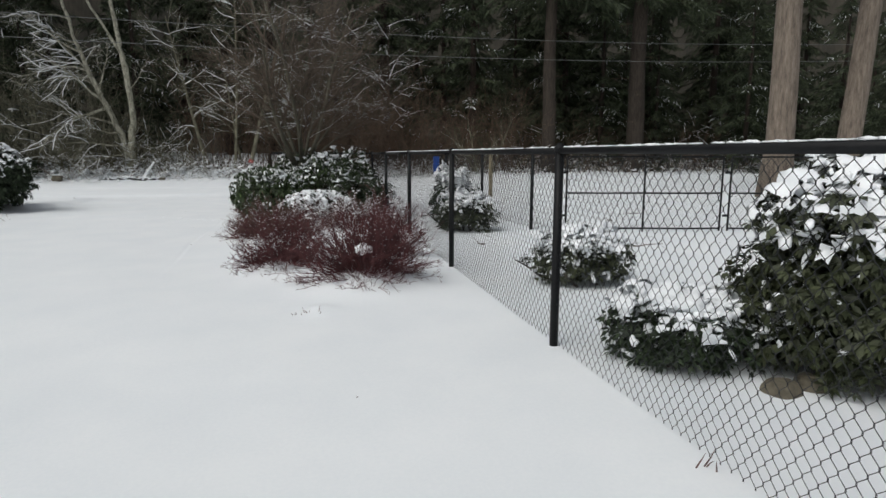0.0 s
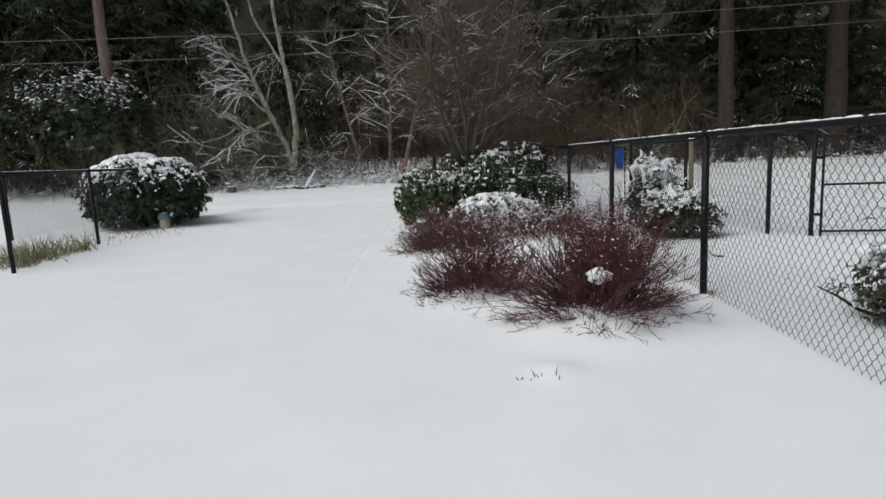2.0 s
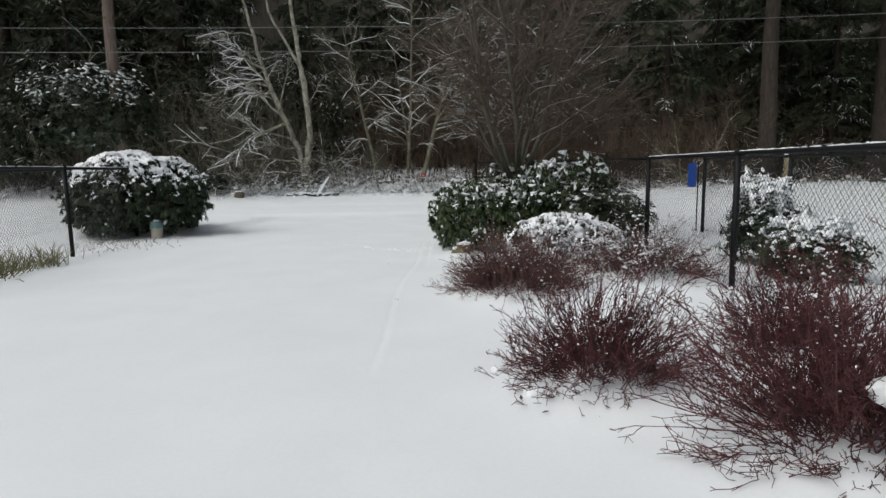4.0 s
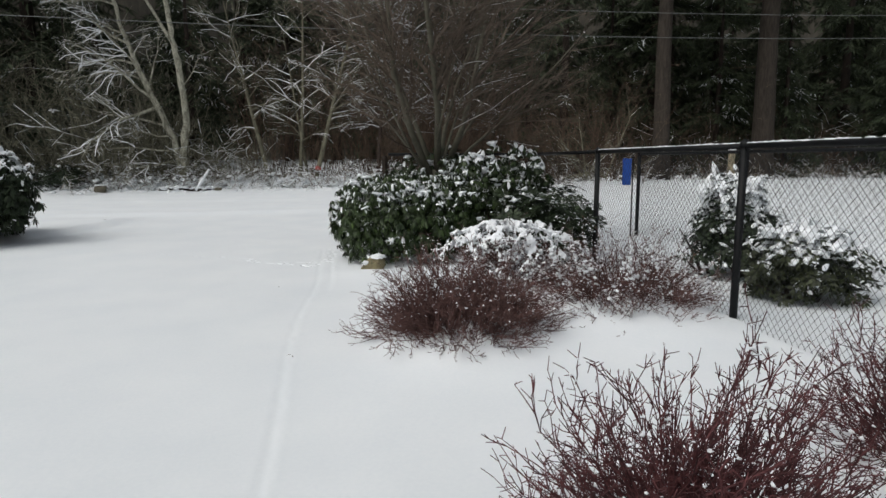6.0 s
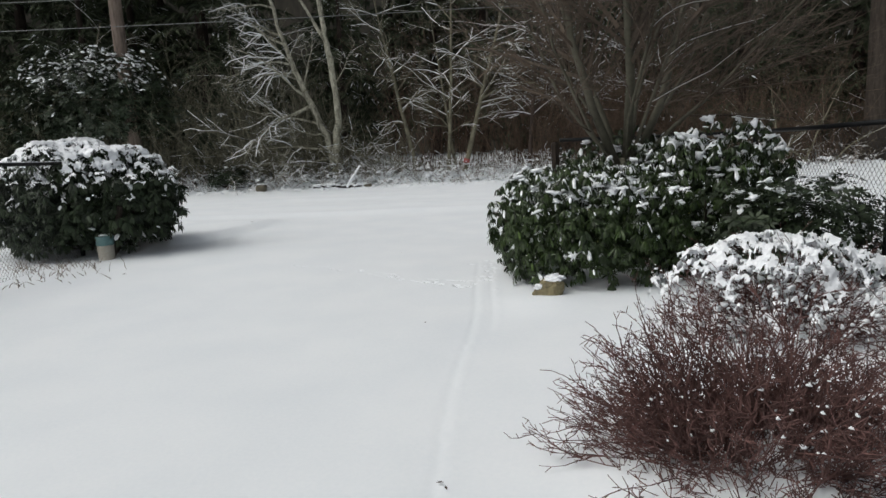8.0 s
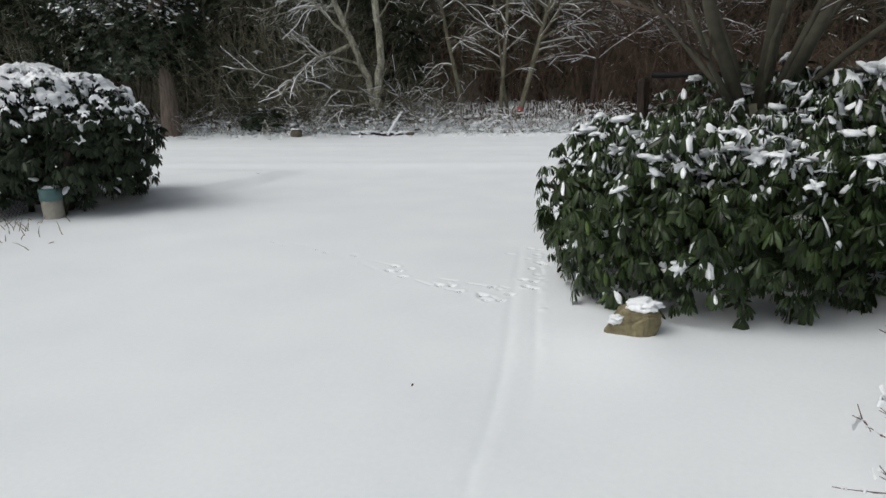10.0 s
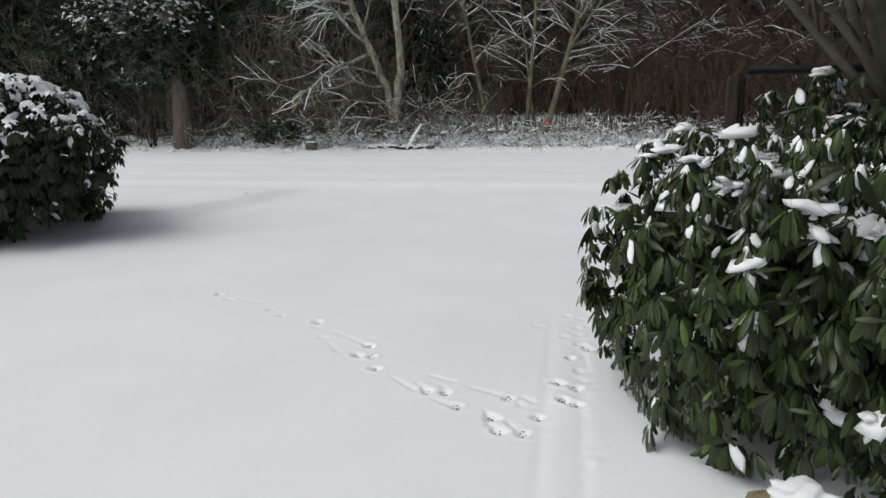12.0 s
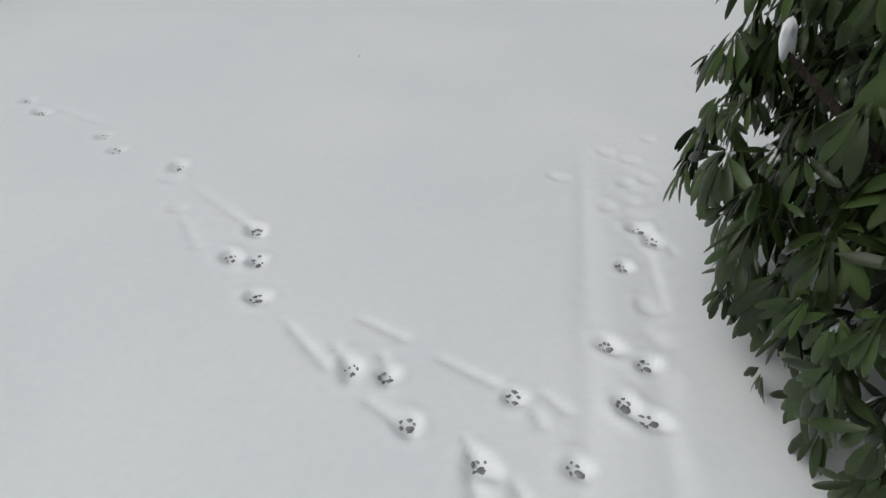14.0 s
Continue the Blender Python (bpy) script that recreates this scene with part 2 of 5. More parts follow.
DRAGS = [((-1.42, 9.63), (-1.13, 9.43)), ((-1.36, 9.45), (-1.24, 9.31)), ((-0.89, 9.07), (-0.73, 8.93)), ((-0.74, 9.01), (-0.67, 8.93)), ((-0.71, 9.10), (-0.57, 9.04)), ((-0.50, 9.00), (-0.34, 8.93)),
         ((-0.63, 8.86), (-0.54, 8.81)), ((-0.62, 9.00), (-0.58, 8.93)), ((-0.40, 8.80), (-0.36, 8.74)), ((-0.39, 8.74), (-0.36, 8.67)), ((-2.33, 10.14), (-2.03, 10.03)), ((0.08, 9.63), (0.11, 9.46)),
         ((0.04, 9.48), (0.05, 9.22)), ((-0.26, 8.88), (-0.24, 8.84)), ((-0.38, 8.73), (-0.32, 8.62)), ((-0.30, 8.72), (-0.24, 8.63)), ((-0.25, 8.93), (-0.19, 8.88))]
MOUNDS = [(1.46, 0.52, 0.14, 0.055), (1.12, 2.50, 0.5, 0.14), (2.02, 1.60, 0.6, 0.17), (2.48, 2.85, 0.45, 0.15), (1.05, 5.12, 0.65, 0.18), (2.45, 5.52, 0.7, 0.22), (1.74, 6.66, 0.5, 0.17), (0.45, 7.85, 0.35, 0.05), (3.2, 3.0, 1.2, 0.03), (-6.3, 11.9, 1.6, 0.03), (1.9, 9.4, 1.6, 0.05)]


def smooth_step(a, b, x):
    t = np.clip((x - a) / (b - a), 0, 1)
    return t * t * (3 - 2 * t)


def ground_height(x, y):
    x, y = np.asarray(x, float), np.asarray(y, float)
    p = np.stack([x, y, 0 * x], -1)
    z = wobble(p, 0.35, 0.012) + wobble(p, 1.3, 0.006) + wobble(p, 4.0, 0.002)
    # bank behind the road, and the rise of the enclosure
    z = z + (0.55 * smooth_step(28.3, 31.0, y) + 0.5 * smooth_step(31, 46, y)) * (0.25 + 0.75 * smooth_step(10.0, 6.0, x)) + 0.4 * smooth_step(33, 46, y) + wobble(p, 2.2, 0.05) * smooth_step(28.3, 29.3, y)
    z = z + 0.10 * smooth_step(5, 14, x) * smooth_step(8, 26, y)
    # verge beside the drive and the plough line at the road's edge
    verge = smooth_step(-4.60, -4.85, x + 0.12 * np.sin(y * 1.1) + 0.5 * smooth_step(13.2, 12.2, y)) * smooth_step(10.8, 12.2, y) * smooth_step(16.9, 15.2, y)
    z = z + 0.10 * verge
    z = z + 0.08 * np.exp(-(((y - 17.3 - 0.03 * x) / 0.45) ** 2)) + 0.03 * np.exp(-(((y - 19.6) / 0.3) ** 2)) + 0.05 * np.exp(-(((y - 22.6 + 0.05 * x) / 0.4) ** 2)) + 0.03 * np.exp(-(((y - 25.0) / 0.3) ** 2))
    for at, start, old in ((-0.145, 2.0, -0.30), (0.01, 6.6, -0.17)):
        line = at + (old - at) * smooth_step(8.0, 5.8, y) + 0.012 * np.sin(2.1 * y)
        on = smooth_step(start, start + 1.5, y) * smooth_step(10.3, 9.6, y)
        crumbs = smooth_step(0.1, 0.9, wobble(p, 9.0, 0.7)) * wobble(p, 31.0, 1.0)
        z = z - on * 0.0032 * np.exp(-(((x - line) / 0.028) ** 2)) + on * 0.0014 * np.exp(-(((x - line - 0.065) / 0.03) ** 2)) + on * 0.006 * crumbs * np.exp(-(((x - line - 0.03) / 0.05) ** 2))
    # lines scraped across the drive
    for yy, x0, x1 in ((12.36, -2.4, 0.1), (12.48, -2.0, 0.0)):
        z = z - 0.004 * np.exp(-(((y - yy) / 0.04) ** 2)) * smooth_step(x0, x0 + 0.4, x) * smooth_step(x1, x1 - 0.4, x)
    for mx, my, r, h in MOUNDS:
        z = z + h * np.exp(-(((x - mx) ** 2 + (y - my) ** 2) / r**2))
    return z


def with_prints(x, y, z):
    near = (x > -3.3) & (x < 0.6) & (y > 8.2) & (y < 10.6)
    xs, ys, zs = x[near], y[near], z[near]
    for i, (px, py) in enumerate(PAWS):
        turn, long = 2.4 + 0.5 * math.sin(i * 2.7), 1.25 + 0.35 * math.sin(i * 1.9)
        along = (xs - px) * math.cos(turn) + (ys - py) * math.sin(turn)
        across = (ys - py) * math.cos(turn) - (xs - px) * math.sin(turn)
        d2 = (along / long) ** 2 + across**2 + 0.00016 * np.sin(90 * along + i) * np.sin(110 * across + 2 * i)
        d2 = np.maximum(d2, 0)
        deep = 0.006 if i in FAINT else 0.014
        zs = zs - deep * np.exp(-((d2 / 0.024**2) ** 2)) + 0.22 * deep * np.exp(-(((np.sqrt(d2) - 0.040) / 0.012) ** 2)) * (0.6 + 0.4 * np.sin(60 * xs + 47 * ys + i))
    for (ax, ay), (bx, by) in DRAGS:
        dx, dy = bx - ax, by - ay
        k = np.clip(((xs - ax) * dx + (ys - ay) * dy) / (dx * dx + dy * dy), 0, 1)
        d2 = (xs - ax - k * dx) ** 2 + (ys - ay - k * dy) ** 2
        zs = zs - (0.007 if ay < 9.2 else 0.005) * np.exp(-d2 / (0.008 + 0.005 * k) ** 2) * (0.7 + 0.3 * np.sin(9 * k + ax) ** 2) * smooth_step(-0.02, 0.3, k + 0.02)
    z[near] = zs
    return z


def spaced(*stretches):
    """Grid lines: (start, end, step) one after another."""
    return np.concatenate([np.arange(a, b - 1e-6, s) for a, b, s in stretches] + [[stretches[-1][1]]])


gx = spaced((-300, -60, 20), (-60, -20, 2.5), (-20, -7, 0.35), (-7, -3, 0.15), (-3, -1.2, 0.016), (-1.2, 0.3, 0.010), (0.3, 3.4, 0.07), (3.4, 20, 0.35), (20, 60, 2.5), (60, 300, 20))
gy = spaced((-200, -20, 15), (-20, -6, 0.7), (-6, 2.0, 0.08), (2.0, 8.4, 0.05), (8.4, 9.5, 0.010), (9.5, 10.4, 0.014), (10.4, 18, 0.16), (18, 33, 0.28), (33, 60, 1.5), (60, 300, 20))
GX, GY = np.meshgrid(gx, gy)
GZ = with_prints(GX, GY, ground_height(GX, GY))
nx, ny = len(gx), len(gy)
idx = np.arange(nx * ny).reshape(ny, nx)
quads = np.stack([idx[:-1, :-1], idx[:-1, 1:], idx[1:, 1:], idx[1:, :-1]], -1).reshape(-1, 4)
gm = bpy.data.meshes.new("ground")
gm.vertices.add(nx * ny)
gm.vertices.foreach_set("co", np.stack([GX, GY, GZ], -1).ravel())
gm.loops.add(quads.size)
gm.loops.foreach_set("vertex_index", quads.ravel())
gm.polygons.add(len(quads))
gm.polygons.foreach_set("loop_start", np.arange(0, quads.size, 4))
gm.polygons.foreach_set("use_smooth", np.ones(len(quads), bool))
gm.update(calc_edges=True)
gm.materials.append(SNOW)
tagged(new("ground", gm), "smooth fresh snow over drive, road and yard, with wheel tracks and paw prints", "snow ground", kind="structure")


# bare asphalt showing in the paw prints
for i, (px, py) in enumerate(PAWS):
    if i in FAINT:
        continue
    paw = Soup()
    facing = 2.4 + 0.5 * math.sin(i * 2.7)
    for a, r, w in ((0, -0.004, 0.0105), (-1.1, 0.016, 0.0058), (-0.4, 0.021, 0.0066), (0.4, 0.021, 0.0064), (1.1, 0.016, 0.0058)):
        qx, qy = px + r * math.cos(a + facing) + rng.normal(0, 0.0015), py + r * math.sin(a + facing) + rng.normal(0, 0.0015)
        qz = float(with_prints(np.array([qx]), np.array([qy]), ground_height(np.array([qx]), np.array([qy])))[0])
        paw.batch(lumps(np.array([[qx, qy, qz + 0.0008]]), np.array([w * rng.uniform(0.6, 1.15)]), 0.3, template=FINE_LUMP_V, rough=0.22), FINE_LUMP_F)
    tagged(new("paw_print", paw.mesh("paw_print", WET_ASPHALT, True)), "dark paw print pressed through the snow", "paw print", "paw prints across the drive", "stuff")


def ground_at(x, y):
    return float(ground_height(np.array([x]), np.array([y]))[0])


# ---- fences ----
FENCE_H = 1.46


def post(name, x, y, h, r, parent, ball=True):
    s = Soup()
    s.tube([(x, y, -0.1), (x, y, 0.6), (x, y, h - 0.02)], r, 10)
    shaft = part(name, s.mesh(name, METAL, True), parent)
    if ball:
        s = Soup()
        s.tube([(x, y, h - 0.02), (x, y, h + 0.012), (x, y, h + 0.03), (x, y, h + 0.045)], [r * 1.25, r * 1.25, r * 0.9, r * 0.3], 10)
        part("cap", s.mesh("cap", METAL, True), shaft, "black domed post cap")
    return shaft


def chain_link(name, a, b, z0, z1, parent, pitch=0.062, wire=0.0016):
    """Woven wire between two posts: two families of slanting strands, each kinked over the other."""
    a, b = np.array(a, float), np.array(b, float)
    run = np.linalg.norm(b - a)
    d = (b - a) / run
    side = np.array([-d[1], d[0]])
    s = Soup()
    rise = z1 - z0
    slope = 0.86
    span = rise * slope
    for fam in (1, -1):
        u = -span if fam == 1 else 0.0
        end = run if fam == 1 else run + span
        while u < end:
            lo, hi = 0.0, 1.0
            # strand goes from u at the bottom to u + fam * span at the top; cut at the panel's ends
            e0, e1 = u, u + fam * span
            ts = [t for t in ((0 - e0) / (e1 - e0), (run - e0) / (e1 - e0))]
            lo, hi = max(0.0, min(ts)), min(1.0, max(ts))
            if hi - lo > 0.03:
                pts = []
                for t in (lo, (lo + hi) / 2, hi):
                    q = a + d * (e0 + (e1 - e0) * t) + side * 0.003 * fam
                    pts.append((q[0], q[1], z0 + rise * t))
                s.tube(pts, wire, 3, False)
            u += pitch
    return part(name, s.mesh(name, WIRE), parent, kind="stuff")


def woven_wire(name, a, b, z0, z1, parent, cell=0.072, wire=0.0019):
    """The same mesh with every strand bent to and fro and twisted round its neighbours."""
    a, b = np.array(a, float), np.array(b, float)
    run = np.linalg.norm(b - a)
    d = (b - a) / run
    half, tall = cell / 2, 0.046
    s = Soup()
    for i in range(int(run / half)):
        pts = []
        z, k = z0, i % 2
        while z < z1:
            x = min(max((i + (1.06 if k else -0.06)) * half, 0), run)
            for dz in (0.0, 0.009):
                q = a + d * x
                pts.append((q[0], q[1], min(z + dz, z1)))
            z, k = z + tall, 1 - k
        s.tube(np.array(pts), wire, 3, False)
    return part(name, s.mesh(name, WIRE), parent, kind="stuff")


def rail(name, a, b, z, r, parent, sides=10):
    s = Soup()
    s.tube([(a[0], a[1], z), ((a[0] + b[0]) / 2, (a[1] + b[1]) / 2, z - 0.004), (b[0], b[1], z)], r, sides)
    return part(name, s.mesh(name, METAL, True), parent)


def rail_snow(a, b, z, parent, lump=0.011):
    n = max(4, int(math.dist(a, b) / 0.05))
    t = (np.arange(n) + rng.uniform(0.1, 0.9, n)) / n
    keep = rng.uniform(0, 1, n) < 0.93
    t = t[keep]
    at = np.c_[a[0] + (b[0] - a[0]) * t, a[1] + (b[1] - a[1]) * t, np.full(len(t), z + 0.024)]
    d = unit(np.array([[b[0] - a[0], b[1] - a[1], 0.0]]).repeat(len(t), 0))
    ax = frames(d, np.array([[0, 0, 1.0]]))
    sz = np.c_[rng.uniform(0.03, 0.06, len(t)), rng.uniform(0.8, 1.1, len(t)) * lump, rng.uniform(0.5, 1.2, len(t)) * lump]
    s = Soup()
    s.batch(lumps(at, sz, axes=ax), LUMP_F)
    return part("rail_snow", s.mesh("rail_snow", SNOW_PAD, True), parent, "thin crust of snow along the rail", "stuff")


def fence_run(label, pts, parent_name="chain_link_fence", snow=True, first_post=True, last_post=True, near=False):
    f = thing(parent_name, (0, 0, 0), label, "fence")
    for i, p in enumerate(pts):
        if (i or first_post) and (i < len(pts) - 1 or last_post):
            post("post", p[0], p[1], FENCE_H, 0.032, f)
    for a, b in zip(pts[:-1], pts[1:]):
        rail("top_rail", a, b, FENCE_H - 0.01, 0.024, f)
        if near and b[1] < 3:
            woven_wire("wire_mesh", a, b, 0.03, FENCE_H - 0.03, f)
        else:
            chain_link("wire_mesh", a, b, 0.03, FENCE_H - 0.03, f)
        if snow:
            rail_snow(a, b, FENCE_H - 0.01, f)
    return f


fence_run("black chain-link fence along the drive, snow on its top rail", [(3.03, -3.97), (3.10, -0.92), (3.19, 2.24), (3.26, 5.18), (3.32, 7.95)], near=True)
fence_run("short black fence run ending at a dark post in the shrubs", [(3.32, 7.95), (3.40, 10.6), (0.92, 10.28)], snow=False, first_post=False, last_post=False)
s = Soup()
s.tube([(0.86, 10.27, -0.1), (0.87, 10.27, 0.7), (0.86, 10.26, 1.40), (0.855, 10.26, 1.43)], [0.055, 0.053, 0.05, 0.035], 6)
tagged(new("wooden_post", s.mesh("wooden_post", BARK_DARK)), "dark weathered wooden post standing in the shrubs", "post")
fence_run("black chain-link fence at the side of the enclosure", [(5.42, 10.75), (5.60, 8.2), (5.75, 5.67), (6.15, 5.28)], snow=False)
fence_run("black chain-link fence beside a grassy verge", [(-5.47, 5.75), (-5.84, 8.70), (-6.1, 11.3)])
fence_run("black chain-link fence across the far verge", [(-8.7, 10.4), (-8.2, 13.2)], snow=False)


def metal_gate():
    g = thing("metal_gate", (0, 0, 0), "wide black tube-frame gate with wire mesh", "gate")
    pts = [(6.25, 5.22), (7.65, 4.85), (9.05, 4.49)]
    for p in pts:
        post("stile", p[0], p[1], 1.40, 0.018, g, False)
    for a, b in zip(pts[:-1], pts[1:]):
        for z in (0.06, 0.72, 1.39):
            rail("bar", a, b, z, 0.016, g)
        chain_link("wire_mesh", a, b, 0.07, 1.38, g)
    for z in (0.3, 1.1):
        s = Soup()
        s.tube([(6.15, 5.25, z), (6.27, 5.22, z)], 0.022, 8)
        part("hinge", s.mesh("hinge", METAL), g)
    return g


gate = metal_gate()
second_gate = copy_thing(gate, Matrix.Translation((2.95, -0.77, 0)))
tagged(second_gate, "second black tube-frame gate leaf standing beside the first")


# ---- woody things ----
LINE = {"chance": 0.8, "thick": 9.0, "from": 0.25, "crown": None, "extra": 0.0}  # how many branches carry a line of snow


def bend_path(start, direction, length, n, curl, droop=0.0, lift=0.0):
    """A wandering line: n points from start."""
    p, d = np.array(start, float), unit(np.array(direction, float))
    pts = [p.copy()]
    for i in range(n - 1):
        d = unit(d + curl * rng.standard_normal(3) + np.array([0, 0, lift - droop]))
        p = p + d * length / (n - 1)
        pts.append(p.copy())
    return np.array(pts), d


def grow(s, snow, start, direction, length, radius, depth, spec):
    """Branch with side branches; spec per depth: (count, angle, length ratio, curl, droop, lift)."""
    count, angle, ratio, curl, droop, lift = spec[depth]
    n = 6 if depth == 0 else 5 if depth == 1 else 4
    pts, _ = bend_path(start, direction, length, n, curl, droop, lift)
    r = np.linspace(radius, radius * (0.22 if depth == 0 else 0.40 if depth < len(spec) - 1 else 0.25), n)
    out = LINE["crown"] if depth > 0 and LINE["crown"] is not None else s
    out.tube(pts, r, 7 if depth == 0 else 5 if radius > 0.03 else 3, depth == 0)
    if snow is not None and depth > 0 and radius > 0.004:
        d = pts[-1] - pts[0]
        if abs(d[2]) < 0.75 * np.linalg.norm(d) and radius < LINE["thick"] and rng.uniform() < LINE["chance"]:
            snow.tube(pts[: max(3, n)] + np.array([0, 0, 1.0]) * r[:, None] * 0.75, r * 0.72 + (LINE["extra"] if radius > 0.014 else 0.1 * LINE["extra"]), 3, False)
    if depth + 1 >= len(spec):
        return
    for i in range(count):
        t = rng.uniform(LINE["from"], 1.0)
        k = min(int(t * (n - 1)), n - 2)
        base = pts[k] + (pts[k + 1] - pts[k]) * (t * (n - 1) - k)
        along = unit(pts[k + 1] - pts[k])
        side = unit(np.cross(along, rng.standard_normal(3)))
        a = angle * rng.uniform(0.7, 1.3)
        dirn = along * math.cos(a) + side * math.sin(a)
        grow(s, snow, base, dirn, length * ratio * rng.uniform(0.6, 1.25) * (1.15 - 0.5 * t), r[k] * rng.uniform(0.4, 0.6), depth + 1, spec)


def mound(u, depth, R, H, low, cone, lumpy, seed, box):
    """The place at directions u in a lumpy mound of half-widths R and height H."""
    bumps = 1 + wobble(u * 2.2 + seed, 1.6, lumpy) + wobble(u * 5 + seed, 1.6, lumpy * 0.5)
    rho = np.linalg.norm(u[..., :2], axis=-1) + 1e-6
    p = u * (depth * bumps)[..., None]
    wide = rho**-box
    zc = low + (H - low) * (0.42 + 0.58 * p[..., 2])
    taper = 1 - cone * np.clip((zc - low) / (H - low), 0, 1)
    return np.stack([p[..., 0] * R[0] * taper * wide, p[..., 1] * R[1] * taper * wide, np.maximum(zc, low + 0.02)], -1)


def shrub_points(n, R, H, inner=0.55, low=0.0, cone=0.0, lumpy=0.12, seed=0.0, box=0.40):
    """Places and outward normals filling the outer part of a mound."""
    u = unit(rng.standard_normal((n * 2, 3)))
    u = u[u[:, 2] > -0.72][:n]
    depth = rng.uniform(inner, 1.0, len(u)) ** 0.6
    return mound(u, depth, R, H, low, cone, lumpy, seed, box), u, depth


def blanket(snow, surface, least, thick=0.03, res=(130, 46), grain=0.5, patch=0.30, fine=1.0):
    """Ragged snow lying on a mound: kept where the mound faces the sky, sunk in among the leaves at its edges."""
    az, el = np.meshgrid(np.linspace(0, 6.2832, res[0]), np.linspace(0.05, 1.5707, res[1]))
    u = np.stack([np.cos(el) * np.cos(az), np.cos(el) * np.sin(az), np.sin(el)], -1)
    q = surface(u)
    m = u[..., 2] + wobble(q, 4.0 * fine, patch) + wobble(q, 11.0 * fine, 0.7 * patch) + rng.normal(0, 0.05, az.shape) - least
    lift = np.clip(m / 0.22, -0.6, 1.0)
    q = q + u * (0.012 + grain * (wobble(q, 19.0, 0.03) + rng.normal(0, 0.010, az.shape)))[..., None]
    q[..., 2] += thick * lift + grain * wobble(q, 27.0, 0.02)
    ix = np.arange(res[0] * res[1]).reshape(res[1], res[0])
    quad = np.stack([ix[:-1, :-1], ix[:-1, 1:], ix[1:, 1:], ix[1:, :-1]], -1).reshape(-1, 4)
    snow.add(q.reshape(-1, 3), [tuple(f) for f in quad if m.ravel()[f].min() > 0])


def leafy(s, snow, p, normal, count, length, droop, template, faces, snowy, pad=1.0):
    """Rosettes of leaves at p; snow on some that face the sky. Returns the axes, places and sizes of all leaves."""
    k = len(p)
    axis = unit(0.7 * normal + np.array([0, 0, 0.75]) + 0.40 * rng.standard_normal((k, 3)))
    ref = unit(np.cross(axis, rng.standard_normal((k, 3))))
    ref2 = np.cross(axis, ref)
    A, P, S, U = [], [], [], []
    off, grown = rng.uniform(0, 6.28, k), rng.uniform(0.5, 1.18, k)
    for j in range(count):
        t = off + j * 6.283 / count + rng.normal(0, 0.2, k)
        rad = ref * np.cos(t)[:, None] + ref2 * np.sin(t)[:, None]
        dirn = rad + 0.25 * axis - np.array([0, 0, 1.0]) * (droop * rng.uniform(0.2, 1.9, k))[:, None]
        A.append(frames(dirn, axis + np.array([0, 0, 0.01])))
        P.append(p + rad * 0.012)
        S.append(length * grown * rng.uniform(0.85, 1.2, k))
        U.append(normal[:, 2])
    A, P, S, U = np.concatenate(A), np.concatenate(P), np.concatenate(S), np.concatenate(U)
    if s is not None:
        s.batch(place(template, A, P, S), faces)
    if snow is not None:
        chance = snowy * np.clip(2.4 * U - 0.62, 0.06, 1.6)
        if pad < 1.3:
            # thick rounded pads: a heap on the heart of a rosette, running out along some of its leaves
            drift = 0.55 + np.clip(wobble(p + 3.0, 5.0, 1.1), -0.5, 0.9)
            heart = rng.uniform(0, 1, k) < 1.2 * chance[:k] * drift
            laden = np.tile(heart, count)
            n_heart = int(heart.sum())
            up = np.tile([0.0, 0.0, 1.0], (n_heart, 1))
            for lump, off in ((0.72, 0.0), (0.60, 0.26), (0.46, 0.36), (0.34, 0.44)):
                big = length * lump * rng.uniform(0.5, 1.15, n_heart)
                top = p[heart] + length * off * rng.standard_normal((n_heart, 3)) * np.array([1, 1, 0.35]) + np.array([0, 0, 0.008])
                snow.batch(lumps(top, np.c_[big, big * rng.uniform(0.5, 0.9, n_heart), big * rng.uniform(0.30, 0.55, n_heart)], axes=frames(rng.standard_normal((n_heart, 3)) * np.array([1, 1, 0.45]), up), template=FINE_LUMP_V, rough=0.24), FINE_LUMP_F)
            pick = (laden & (rng.uniform(0, 1, len(A)) < 0.16)) | (rng.uniform(0, 1, len(A)) < 0.34 * chance + 0.003)
            a, c, z = A[pick], P[pick], S[pick]
            at = c + a[:, :, 0] * (z * 0.48)[:, None] + np.array([0, 0, 0.010]) * pad
            sz = np.c_[z * rng.uniform(0.26, 0.52, len(z)), z * rng.uniform(0.12, 0.24, len(z)), z * rng.uniform(0.05, 0.11, len(z))] * pad
            snow.batch(lumps(at, sz, axes=a, template=FINE_LUMP_V, rough=0.22), FINE_LUMP_F)
        else:
            pick = rng.uniform(0, 1, len(A)) < chance
            a, c, z = A[pick], P[pick], S[pick]
            at = c + a[:, :, 0] * (z * 0.55)[:, None] + np.array([0, 0, 0.012])
            sz = np.c_[z * rng.uniform(0.22, 0.45, len(z)), z * rng.uniform(0.14, 0.24, len(z)), z * rng.uniform(0.10, 0.18, len(z))] * pad
            snow.batch(lumps(at, sz, axes=a, rough=0.15), LUMP_F)
    return A, P, S


